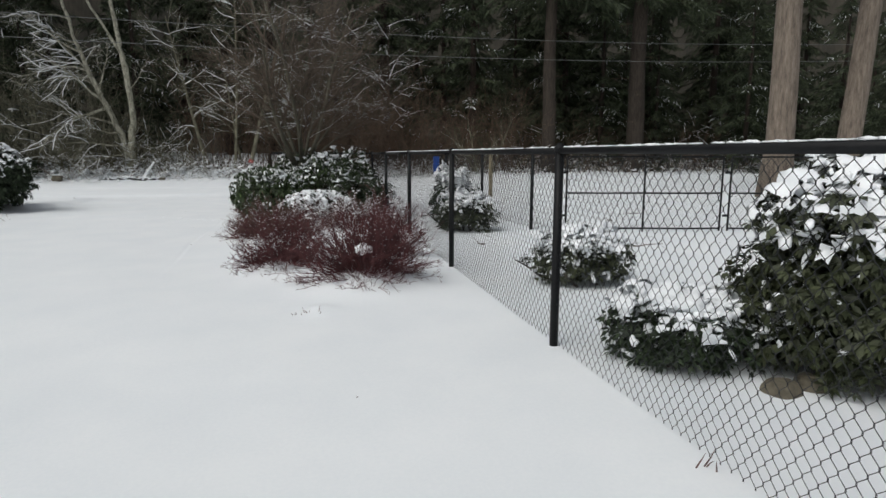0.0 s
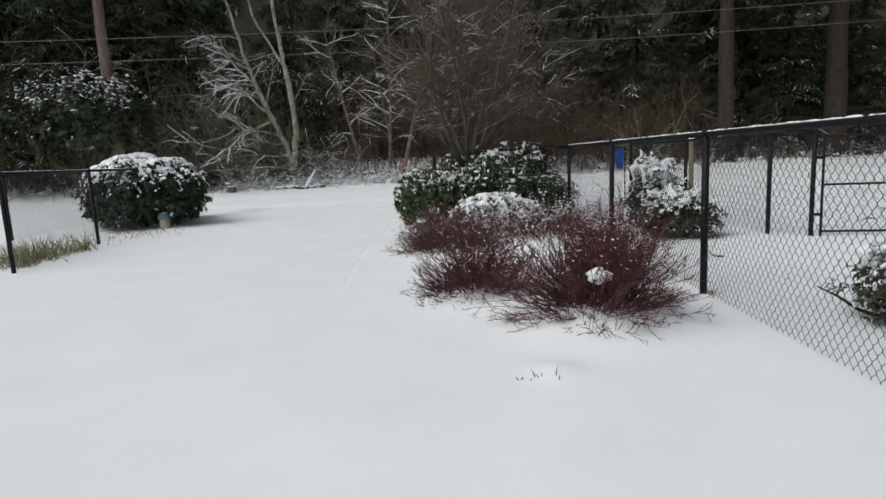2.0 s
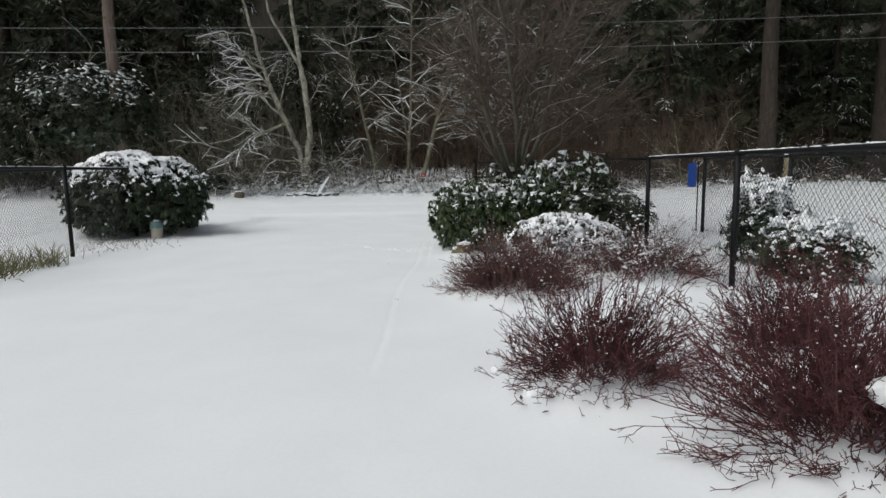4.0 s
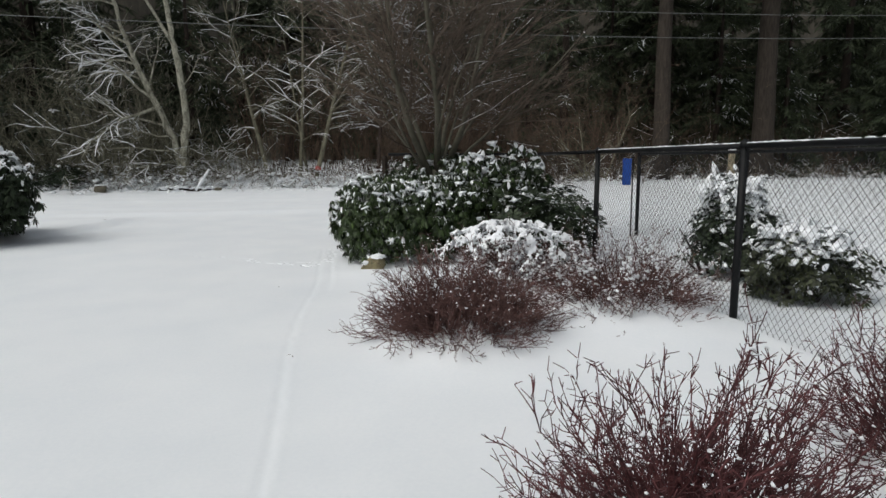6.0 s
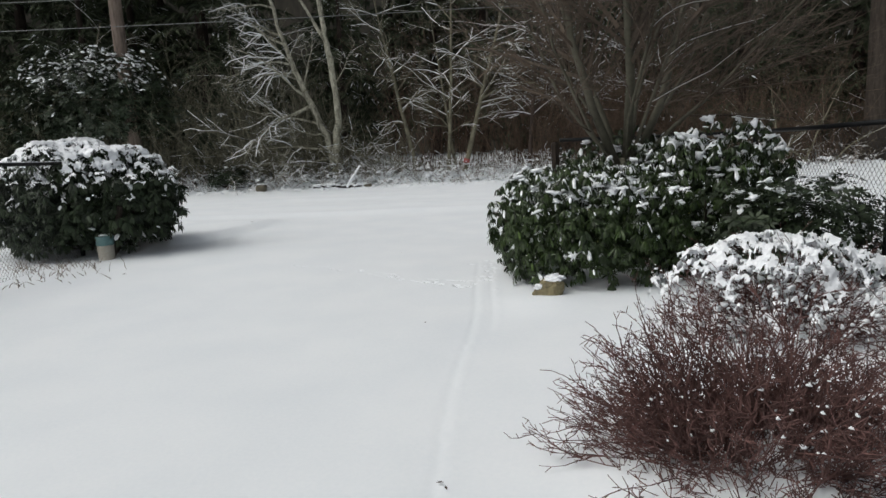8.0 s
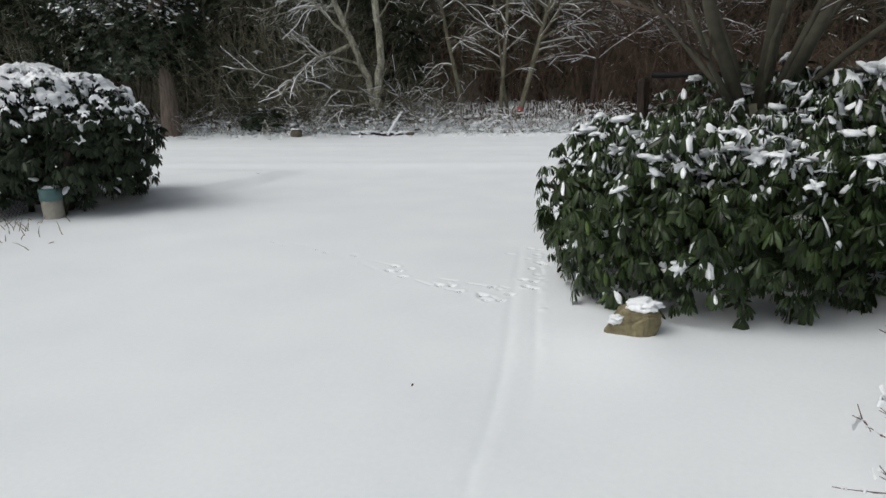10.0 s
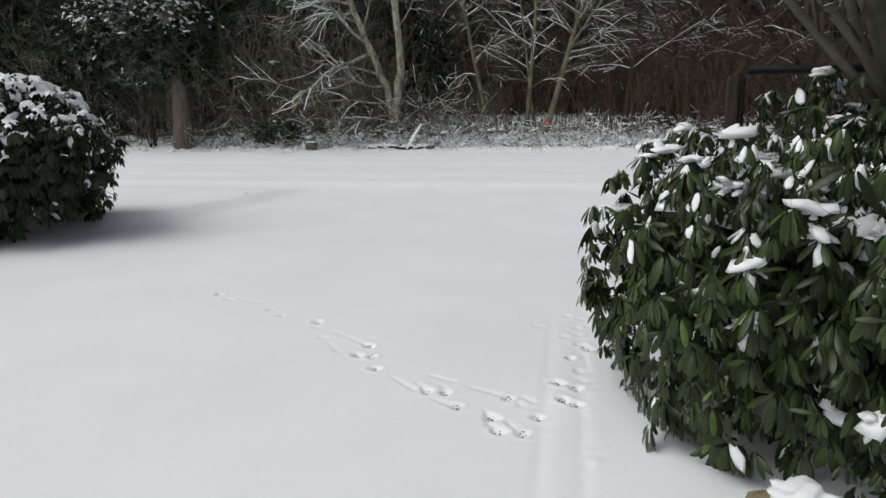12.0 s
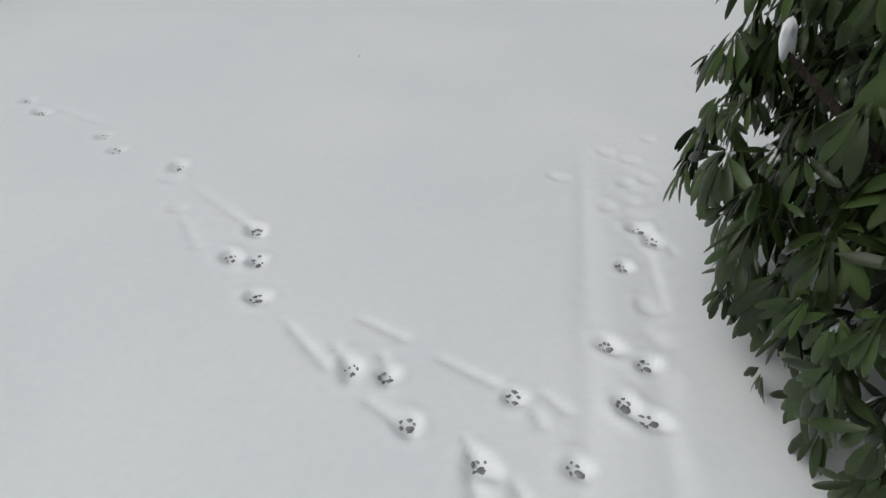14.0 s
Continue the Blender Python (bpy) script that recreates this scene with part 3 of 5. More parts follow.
def leaf_shrub(name, at, R, H, label, category, n, count, length, mat, snowy, droop=0.6, low=0.05, cone=0.0, inner=0.5, cap=0.0, cap_thick=0.03, cap_patch=0.30, cap_fine=1.6, cap_res=(136, 48), template=LEAF_V, faces=LEAF_F, single=0, near=None, lumpy=0.12, seed=0.0, pad=1.0, box=0.40):
    """An evergreen shrub: stems, leaves in rosettes and the snow that lies on them."""
    base = (at[0], at[1], ground_at(*at))
    f = thing(name, base, label, category)
    p, u, depth = shrub_points(n, R, H, inner, low, cone, lumpy, seed, box)
    leaves, snow, wood = Soup(), Soup(), Soup()
    far = np.ones(len(p), bool)
    if single:
        d = np.linalg.norm(p[:, :2] - np.array(near)[None], axis=1) - 0.8 * depth
        order = np.argsort(d)[: single // count]
        far[order] = False
    mass_v, mass_f = (LEAF_MID_V, LEAF_MID_F) if template is LEAF_V and not single else (template, faces)
    if single:
        rest = far.copy()
        rest[np.argsort(d)[: int(0.42 * len(p))]] = False
        leafy(leaves, snow, p[rest], u[rest], count, length, droop, LEAF_MID_V, LEAF_MID_F, snowy, pad)
        far = far & ~rest
    leafy(leaves, snow, p[far], u[far], count, length, droop, mass_v, mass_f, snowy, pad)
    part("foliage", leaves.mesh("foliage", mat, True), f, kind="stuff")
    if single:
        A, P, S = leafy(None, snow, p[order], u[order], count, length, droop, template, faces, snowy, pad)
        blade, pale = mesh("leaf", template, faces, mat, True), mesh("leaf", template, faces, LEAF_PALE, True)
        for i in range(len(A)):
            o = part("leaf", pale if i % 23 == 0 else blade, f)
            o.matrix_basis = Matrix.Translation(Vector(P[i])) @ Matrix([list(r) for r in A[i]]).to_4x4() @ Matrix.Scale(float(S[i]), 4)
    if cap:
        blanket(snow, lambda w: mound(w, np.full(w.shape[:-1], 0.97), R, H, low, cone, lumpy, seed, box), cap, cap_thick, cap_res, patch=cap_patch, fine=cap_fine)
    if snow.n:
        part("snow_cover", snow.mesh("snow_cover", SNOW_PAD, True), f, "white snow caught on the leaves", "stuff")
    for i in range(9):
        q = p[rng.integers(len(p))]
        pts, _ = bend_path((0.12 * rng.standard_normal(), 0.12 * rng.standard_normal(), -0.05), q * np.array([1, 1, 1.2]), np.linalg.norm(q) * 0.9, 5, 0.12)
        wood.tube(pts, np.linspace(0.022, 0.006, 5), 5)
    part("stem_mass", wood.mesh("stem_mass", BARK_DARK, True), f, kind="stuff")
    return f


def twig_shrub(at, R, H, label, n_stems, mat, snow_bits, cap=0, fine=7, low=0.0, clot=0.03, crust=0.0):
    """A dense dome of thin arching stems with side twigs and bits of snow."""
    f = thing("twiggy_shrub", (at[0], at[1], 0.0), label, "shrub", "bare shrubs beside the drive")
    wood, snow = Soup(), Soup()
    tips = []
    for i in range(n_stems):
        az = rng.uniform(0, 6.283)
        el = math.asin(rng.uniform(low, 1.0) ** 1.05) * 0.97
        reach = rng.uniform(0.55, 0.93) * (1 + 0.10 * math.sin(3 * az + H * 9) + 0.06 * math.sin(7 * az))
        tip = np.array([math.cos(el) * math.cos(az) * R[0], math.cos(el) * math.sin(az) * R[1], 0.03 + math.sin(el) * H]) * reach
        b = np.array([rng.normal(0, 0.11 * R[0]), rng.normal(0, 0.11 * R[1]), -0.02])
        mid = b + (tip - b) * 0.5 + np.array([0, 0, -0.05 * H * math.sin(el) + 0.04 * H * math.cos(el)]) + 0.04 * rng.standard_normal(3)
        t = np.linspace(0, 1, 7)[:, None]
        pts = (1 - t) ** 2 * b + 2 * t * (1 - t) * mid + t**2 * tip + 0.013 * rng.standard_normal((7, 3)) * np.sqrt(t)
        pts[:, 2] = np.maximum(pts[:, 2], 0.01)
        wood.tube(pts, np.linspace(0.0050, 0.0017, 7), 3, False)
        for j in range(fine):
            k = rng.uniform(0.30, 0.99) * 6
            q0, q1 = pts[int(k)], pts[min(int(k) + 1, 6)]
            q = q0 + (q1 - q0) * (k - int(k))
            dirn = unit(q1 - q0 + 1e-6) + 0.42 * rng.standard_normal(3) + np.array([0, 0, 0.12])
            tw, _ = bend_path(q, dirn, rng.uniform(0.07, 0.20) * (0.6 + 0.4 * max(R)), 4, 0.20, lift=0.05)
            tw[:, 2] = np.maximum(tw[:, 2], 0.005)
            wood.tube(tw, np.linspace(0.0026, 0.0014, 4), 3, False)
            for _ in range(4):
                q2 = tw[rng.integers(1, 4)]
                d2 = unit(unit(tw[-1] - tw[0]) + 0.8 * rng.standard_normal(3))
                wood.tube(np.array([q2, q2 + d2 * rng.uniform(0.014, 0.055)]), [0.0020, 0.0014], 3, False)
            tips.extend((tw[1], tw[2], tw[3]))
    tips = np.array(tips)
    part("twig_mass", wood.mesh("twig_mass", mat), f, kind="stuff")
    h = tips[:, 2] / H
    if snow_bits:
        order = np.argsort(-(0.8 * h + rng.uniform(0, 1.2, len(h))))[:snow_bits]
        snow.batch(lumps(tips[order], rng.uniform(0.3, 1.0, len(order)) ** 2 * 0.0095, 0.9, rough=0.45), LUMP_F)
    if cap:
        order = np.argsort(-(h + wobble(tips, 8.0, 0.5) + rng.uniform(0, 0.25, len(h))))[: int(cap)]
        snow.batch(lumps(tips[order] * 0.94, rng.uniform(0.35, 1.0, len(order)) ** 1.4 * clot, 0.9, template=FINE_LUMP_V, rough=0.28), FINE_LUMP_F)
    if crust:
        blanket(snow, lambda w: w * np.array([R[0], R[1], H]) * (0.96 + wobble(w, 5.0, 0.05))[..., None], crust, 0.03, (330, 110), 0.45, 0.55, 3.6)
    if snow.n:
        part("snow_dusting", snow.mesh("snow_dusting", SNOW_PAD, True), f, "small clots of snow among the twigs", "stuff")
    return f


# ---- shrubs beside the drive ----
twig_shrub((1.13, 2.52), (0.77, 0.64), 0.84, "low dark red twiggy shrub in the snow", 275, TWIG_RED, 260)
twig_shrub((2.02, 1.58), (0.98, 0.82), 1.24, "large dark red twiggy shrub beside the fence", 350, TWIG_RED, 220)
twig_shrub((2.48, 2.85), (0.66, 0.62), 0.90, "dark red twiggy shrub between another and the fence", 230, TWIG_RED, 260, 30, clot=0.018)
twig_shrub((0.98, 5.10), (0.92, 0.70), 0.74, "wide brown twiggy shrub with snow among its stems", 450, TWIG_BROWN, 700, fine=9, low=0.06)
twig_shrub((2.45, 5.52), (1.0, 0.74), 0.80, "brown twiggy shrub dusted with snow against the fence", 350, TWIG_BROWN, 2600, 750, clot=0.019)
twig_shrub((1.78, 6.62), (0.94, 0.66), 0.74, "rounded twiggy shrub capped with thick snow", 280, TWIG_BROWN, 4200, 1300, clot=0.026, crust=0.80)


# snow lumps caught in and under the twigs
def snow_clump(at, size, label, seed):
    bm = bmesh.new()
    bmesh.ops.create_icosphere(bm, subdivisions=3, radius=1.0)
    for v in bm.verts:
        c = np.array(v.co)
        c = c * (1 + float(wobble(c * 1.8 + seed, 1.5, 0.22)) + float(wobble(c * 5 + seed, 1.5, 0.08)))
        v.co = Vector((c[0] * size, c[1] * size * 0.8, c[2] * size * 0.6))
    for fc in bm.faces:
        fc.smooth = True
    me = bpy.data.meshes.new("snow_clump")
    bm.to_mesh(me)
    bm.free()
    me.materials.append(SNOW_PAD)
    o = tagged(new("snow_clump", me), label, "snow clump")
    o.location = at


snow_clump((1.96, 1.30, 0.44), 0.09, "clump of snow resting in red twigs", 1.0)
snow_clump((0.72, 2.28, 0.06), 0.075, "small clump of snow under red twigs", 2.0)
snow_clump((0.55, 2.75, 0.05), 0.05, "small clump of snow beside red twigs", 3.0)

# ---- large rhododendron by the drive ----
leaf_shrub("rhododendron", (1.08, 9.11), (1.09, 1.10), 1.17, "large dark green rhododendron with drooping leaves and snow", "shrub", 3000, 9, 0.082, LEAF, 0.24, droop=2.1, low=0.03, inner=0.34, single=296, near=(-0.8, -0.8), lumpy=0.045, seed=1.3, pad=1.0, box=0.48)
leaf_shrub("rhododendron", (2.36, 9.50), (0.98, 0.85), 1.50, "tall snowy rhododendron growing round a bare tree", "shrub", 1400, 9, 0.100, LEAF, 0.18, droop=1.9, low=0.05, inner=0.45, lumpy=0.09, seed=3.1, pad=1.2, box=0.58)
leaf_shrub("evergreen_shrub", (2.78, 8.30), (0.74, 0.55), 1.0, "low dark evergreen shrub with snow on its sprays", "shrub", 900, 7, 0.080, LEAF_DARK, 0.07, droop=0.1, low=0.08, inner=0.4, lumpy=0.2, template=LEAFLET_V, faces=LEAFLET_F, seed=5.0)

leaf_shrub("rhododendron", (1.55, 10.06), (0.68, 0.42), 1.52, "dark rhododendron between a post and a bare tree", "shrub", 420, 9, 0.095, LEAF, 0.10, droop=1.8, low=0.1, inner=0.45, lumpy=0.12, seed=4.4, box=0.5)

# buds at the tips of the near leaves
buds = thing("bud_cluster", (1.08, 9.12, 0.0), "pale green flower buds among rhododendron leaves", "buds", kind="stuff")
s = Soup()
p, u, dep = shrub_points(34, (1.0, 0.96), 1.13, 0.93, 0.1, 0.0, 0.07, 1.3)
s.batch(lumps(p, np.c_[np.full(len(p), 0.006), np.full(len(p), 0.006), np.full(len(p), 0.014)], axes=frames(np.cross(u, [[0.3, 0.2, 1.0]]), u)), LUMP_F)
part("bud", s.mesh("bud", BUD, True), buds, kind="stuff")

# ---- multi-stemmed bare tree in the rhododendron ----
LINE["chance"], LINE["thick"], LINE["from"] = 0.08, 0.010, 0.22
tree = thing("bare_tree", (1.60, 9.78, 0.0), "bare multi-stemmed small tree with a dense brown crown", "tree")
wood, snow = Soup(), Soup()
LINE["crown"] = Soup()
VASE = [(20, 0.68, 0.42, 0.10, 0.0, 0.04), (8, 0.52, 0.50, 0.13, 0.0, 0.02), (6, 0.55, 0.50, 0.16, 0.0, 0.01), (0, 0, 0, 0.16, 0.0, 0.03)]
wood.tube([(0.06, 0.0, -0.1), (0.04, 0.0, 0.5), (0.0, 0.0, 1.05), (-0.02, 0.0, 1.22)], [0.15, 0.13, 0.125, 0.09], 9)
for dx, dy, long, thick in ((-0.50, -0.10, 4.4, 0.068), (0.02, -0.15, 4.8, 0.072), (0.42, 0.05, 4.5, 0.066), (-0.25, 0.30, 4.2, 0.050), (0.25, 0.35, 4.3, 0.048), (-0.45, 0.40, 3.0, 0.034), (-0.62, -0.35, 2.8, 0.030), (0.80, -0.10, 3.2, 0.036), (0.65, 0.45, 3.0, 0.032), (-0.10, -0.60, 2.8, 0.028), (-0.35, 0.70, 3.2, 0.032), (0.30, -0.50, 3.0, 0.030)):
    grow(wood, snow, (0.12 * dx, 0.12 * dy, 1.02 + 0.18 * rng.uniform()), (1.15 * dx - 0.08, 1.15 * dy, 1.0), 0.95 * long, 0.80 * thick, 0, VASE)
LINE["from"] = 0.25
part("trunk", wood.mesh("trunk", BARK_OLIVE, True), tree, "smooth olive-grey stems")
part("crown", LINE["crown"].mesh("crown", TWIG_OLIVE), tree)
LINE["crown"] = None
part("snow_line", snow.mesh("snow_line", SNOW_PAD), tree, "thin snow lying along the branches", "stuff")


LINE["chance"], LINE["thick"] = 0.8, 9.0


# ---- stones ----
def boulder(name, at, size, mat, label, cap=True, seed=0.0, turn=0.0):
    bm = bmesh.new()
    bmesh.ops.create_icosphere(bm, subdivisions=3, radius=1.0)
    for v in bm.verts:
        c = np.array(v.co)
        c = np.sign(c) * np.abs(c) ** 0.62
        c *= 1 + float(wobble(c * 1.3 + seed, 1.2, 0.11))
        v.co = Vector((c[0] * size[0], c[1] * size[1], c[2] * size[2]))
    for fc in bm.faces:
        fc.smooth = True
    me = bpy.data.meshes.new(name)
    bm.to_mesh(me)
    bm.free()
    me.materials.append(mat)
    f = thing(name, at, label, "stone")
    f.rotation_euler = (0, 0, turn)
    part("body", me, f)
    if cap:
        s = Soup()
        k = 16
        q = np.c_[rng.uniform(-0.75, 0.75, k) * size[0], rng.uniform(-0.75, 0.75, k) * size[1], np.full(k, size[2] * 0.98)]
        s.batch(lumps(q, rng.uniform(0.3, 0.5, k) * size[0], 0.45), LUMP_F)
        part("snow_cap", s.mesh("snow_cap", SNOW_PAD, True), f, "lumpy cap of snow", "stuff")
    return f


def block_stone(at):
    f = thing("corner_stone", at, "squarish mossy tan stone with snow on top", "stone")
    bm = bmesh.new()
    for c in ((-0.15, -0.05, -0.10), (-0.145, -0.06, 0.03), (-0.08, -0.03, 0.10), (-0.02, 0.06, 0.15), (-0.01, -0.10, 0.075), (0.06, -0.085, 0.11), (0.14, 0.0, 0.10), (0.145, 0.03, 0.03), (0.05, -0.12, -0.10), (-0.02, -0.11, -0.06), (-0.12, 0.12, -0.1), (0.08, 0.12, -0.1), (-0.09, 0.12, 0.08), (0.10, 0.12, 0.10)):
        bm.verts.new(c)
    bmesh.ops.convex_hull(bm, input=bm.verts)
    bmesh.ops.bevel(bm, geom=bm.edges[:], offset=0.012, segments=2, affect="EDGES")
    bmesh.ops.triangulate(bm, faces=bm.faces[:])
    bmesh.ops.subdivide_edges(bm, edges=bm.edges[:], cuts=2, use_grid_fill=True)
    for v in bm.verts:
        v.co += v.co.normalized() * float(wobble(np.array(v.co) * 40, 1.0, 0.005))
    me = bpy.data.meshes.new("body")
    bm.to_mesh(me)
    bm.free()
    me.materials.append(STONE)
    o = part("body", me, f)
    o.rotation_euler = (0, 0, radians(-8))
    for nm, at2, sz in (("snow_cap", (0.05, 0.03, 0.132), (0.085, 0.08, 0.034)), ("snow_patch", (-0.10, -0.045, 0.075), (0.035, 0.032, 0.026)), ("snow_drift", (-0.05, -0.13, -0.085), (0.15, 0.07, 0.035))):
        bm = bmesh.new()
        bmesh.ops.create_icosphere(bm, subdivisions=4, radius=1.0)
        for v in bm.verts:
            c = np.array(v.co)
            c = c * (1 + float(wobble(c * 2.0 + at2[0] * 9, 1.5, 0.26)) + float(wobble(c * 6, 1.5, 0.09)))
            v.co = Vector((c[0] * sz[0], c[1] * sz[1], c[2] * sz[2]))
        for fc in bm.faces:
            fc.smooth = True
        me = bpy.data.meshes.new(nm)
        bm.to_mesh(me)
        bm.free()
        me.materials.append(SNOW_PAD)
        part(nm, me, f, "lumpy snow lying on the stone").location = at2


block_stone((0.51, 8.05, 0.065))
boulder("rock", (4.02, -2.12, 0.03), (0.105, 0.09, 0.07), ROCK, "dark mossy rock under a snowy shrub", False, 2.0, 0.2)
boulder("rock", (4.24, -2.10, 0.03), (0.09, 0.08, 0.07), ROCK, "small dark rock under a snowy shrub", False, 4.0, 0.9)

# ---- enclosure shrubs behind the fence ----
leaf_shrub("evergreen_shrub", (4.42, 1.10), (0.56, 0.48), 0.63, "rounded olive shrub heaped with snow behind the fence", "shrub", 520, 7, 0.080, LEAF_OLIVE, 0.8, droop=0.3, low=0.05, inner=0.45, lumpy=0.2, box=0.25, cap=0.50, cap_patch=0.75, cap_fine=2.6, cap_thick=0.02, seed=7.0, template=LEAFLET_V, faces=LEAFLET_F, pad=1.6)
leaf_shrub("evergreen_shrub", (4.0, -1.42), (0.66, 0.46), 0.46, "low dark shrub half buried in snow behind the fence", "shrub", 620, 7, 0.085, LEAF_DARK, 0.4, droop=0.2, low=0.03, inner=0.45, lumpy=0.18, cap=0.45, cap_patch=0.65, cap_fine=2.4, cap_thick=0.025, seed=9.0, template=LEAFLET_V, faces=LEAFLET_F, pad=1.6)
leaf_shrub("rhododendron", (4.90, -2.0), (0.92, 0.76), 1.40, "tall snow-laden rhododendron behind the fence", "shrub", 2200, 8, 0.090, LEAF_OLIVE, 0.26, droop=0.6, low=0.06, inner=0.45, template=LEAFLET_V, faces=LEAFLET_F, cap=0.44, cap_thick=0.035, cap_patch=0.70, cap_fine=2.4, box=0.12, seed=11.0, pad=1.6)
leaf_shrub("evergreen_shrub", (4.56, 7.0), (0.58, 0.55), 1.12, "upright rounded evergreen shrub dusted with snow behind the fence", "shrub", 720, 7, 0.085, LEAF_DARK, 0.42, droop=0.3, low=0.05, cone=0.42, lumpy=0.26, box=0.22, inner=0.4, cap=0.66, cap_patch=0.75, cap_fine=2.6, cap_thick=0.02, seed=13.0, template=LEAFLET_V, faces=LEAFLET_F, pad=1.6)
leaf_shrub("evergreen_shrub", (4.48, 5.80), (0.54, 0.48), 0.70, "low rounded evergreen shrub with snow on its sprays", "shrub", 560, 7, 0.085, LEAF_OLIVE, 0.42, droop=0.3, low=0.04, lumpy=0.22, box=0.25, inner=0.4, cap=0.62, cap_patch=0.75, cap_fine=2.6, cap_thick=0.02, seed=15.0, template=LEAFLET_V, faces=LEAFLET_F, pad=1.6)


# ---- left side: clipped rhododendron, bucket, grass ----
leaf_shrub("rhododendron", (-6.30, 11.80), (1.48, 1.2), 1.62, "domed dark rhododendron with a thick cap of snow", "shrub", 3300, 8, 0.125, LEAF_DARK, 0.10, droop=1.7, low=0.05, inner=0.45, cap=0.60, cap_thick=0.035, cap_patch=0.55, cap_fine=2.6, cap_res=(330, 110), seed=17.0, lumpy=0.08, pad=1.4, box=0.22)
trunk = Soup()
for dx, dy in ((0.62, -0.75), (0.45, -0.5), (0.1, -0.2)):
    pts, _ = bend_path((-6.2 + dx, 11.85 + dy, -0.05), (rng.normal(0, 0.2), 0.2, 1), 0.9, 5, 0.1)
    trunk.tube(pts, np.linspace(0.06, 0.04, 5), 7)
tagged(new("shrub_trunk", trunk.mesh("shrub_trunk", BARK_DARK, True)), "short dark stems under a domed rhododendron", "shrub stem")

bucket = thing("bucket", (-5.55, 11.03, -0.05), "pale plastic bucket with a teal top in the snow", "bucket")
s = Soup()
s.tube([(0, 0, -0.05), (0, 0, 0.02), (0, 0, 0.30)], [0.10, 0.105, 0.115], 16)
part("body", s.mesh("body", PALE, True), bucket)
s = Soup()
s.tube([(0, 0, 0.30), (0, 0, 0.31), (0, 0, 0.43), (0, 0, 0.435)], [0.117, 0.121, 0.122, 0.11], 16)
part("top_band", s.mesh("top_band", TEAL, True), bucket, "faded teal band round the top")
s = Soup()
s.batch(lumps(np.array([[0, 0, 0.445], [0.04, 0.02, 0.45]]), np.array([0.10, 0.07]), 0.25, template=FINE_LUMP_V, rough=0.1), FINE_LUMP_F)
part("snow_cap", s.mesh("snow_cap", SNOW_PAD, True), bucket, "snow on the lid", "stuff")


def tuft(name, spots, n, h, spread, mat, label, category, kind="stuff"):
    s = Soup()
    for i in range(n):
        x, y = spots[rng.integers(len(spots))]
        x, y = x + rng.normal(0, spread), y + rng.normal(0, spread)
        g = ground_at(x, y)
        d = np.array([rng.normal(0, 0.45), rng.normal(0, 0.45), 1.0])
        pts, _ = bend_path((x, y, g - 0.01), d, h * rng.uniform(0.5, 1.2), 4, 0.12, 0.16)
        s.tube(pts, np.array([0.006, 0.006, 0.004, 0.001]) * (0.6 + h), 3, False)
    return tagged(new(name, s.mesh(name, mat)), label, category, kind=kind)


tuft("grass_tuft", [(-5.75, 6.3), (-5.8, 6.9), (-5.9, 7.5), (-5.75, 7.9), (-6.2, 7.2), (-6.4, 6.4)], 420, 0.42, 0.16, GRASS, "yellow-green grass blades poking through snow", "grass")
tuft("dead_stalks", [(-5.7, 9.2), (-5.5, 9.8), (-5.4, 10.3), (-5.9, 10.6), (-6.3, 10.4)], 130, 0.15, 0.24, STRAW, "dead stalks poking through snow", "dry plants")
tuft("weed_tips", [(1.33, 0.40), (1.44, 0.38), (1.24, 0.44)], 9, 0.06, 0.018, TWIG_BROWN, "weed tips poking through a snow mound", "weeds")

# single leaves and twig ends lying on the snow
for x, y, sz in ((1.56, -1.53, 0.025), (-0.3, 5.05, 0.035), (-0.26, 5.02, 0.03), (-0.55, 7.4, 0.03), (-4.6, 9.95, 0.08), (-4.83, 14.9, 0.10), (0.62, 2.2, 0.05), (0.75, 2.05, 0.05), (-1.2, 10.9, 0.02)):
    s = Soup()
    s.batch(place(LEAFLET_V, frames(rng.normal(0, 1, (1, 3)) * np.array([1, 1, 0.15]), np.array([[0, 0, 1.0]])), np.array([[x, y, ground_at(x, y) + 0.012]]), np.array([sz])), LEAFLET_F)
    tagged(new("fallen_leaf", s.mesh("fallen_leaf", BARK_GREY)), "small dry brown leaf lying on the snow", "leaf", "fallen leaves on the drive")
litter = [(rng.uniform(3.9, 8.5), rng.uniform(1.6, 4.9), rng.uniform(0.04, 0.09)) for i in range(22)]
for x, y, sz in litter:
    s = Soup()
    s.batch(place(LEAFLET_V, frames(rng.normal(0, 1, (1, 3)) * np.array([1, 1, 0.3]), np.array([[0, 0, 1.0]])), np.array([[x, y, ground_at(x, y) + 0.014]]), np.array([sz])), LEAFLET_F)
    tagged(new("fallen_leaf", s.mesh("fallen_leaf", BARK_DARK)), "dark fallen leaf on the snow behind the fence", "leaf", "fallen leaves in the enclosure")
tuft("weed_tips", [(2.98, -2.72)], 4, 0.10, 0.03, TWIG_BROWN, "thin weed poking through snow by the fence", "weeds")

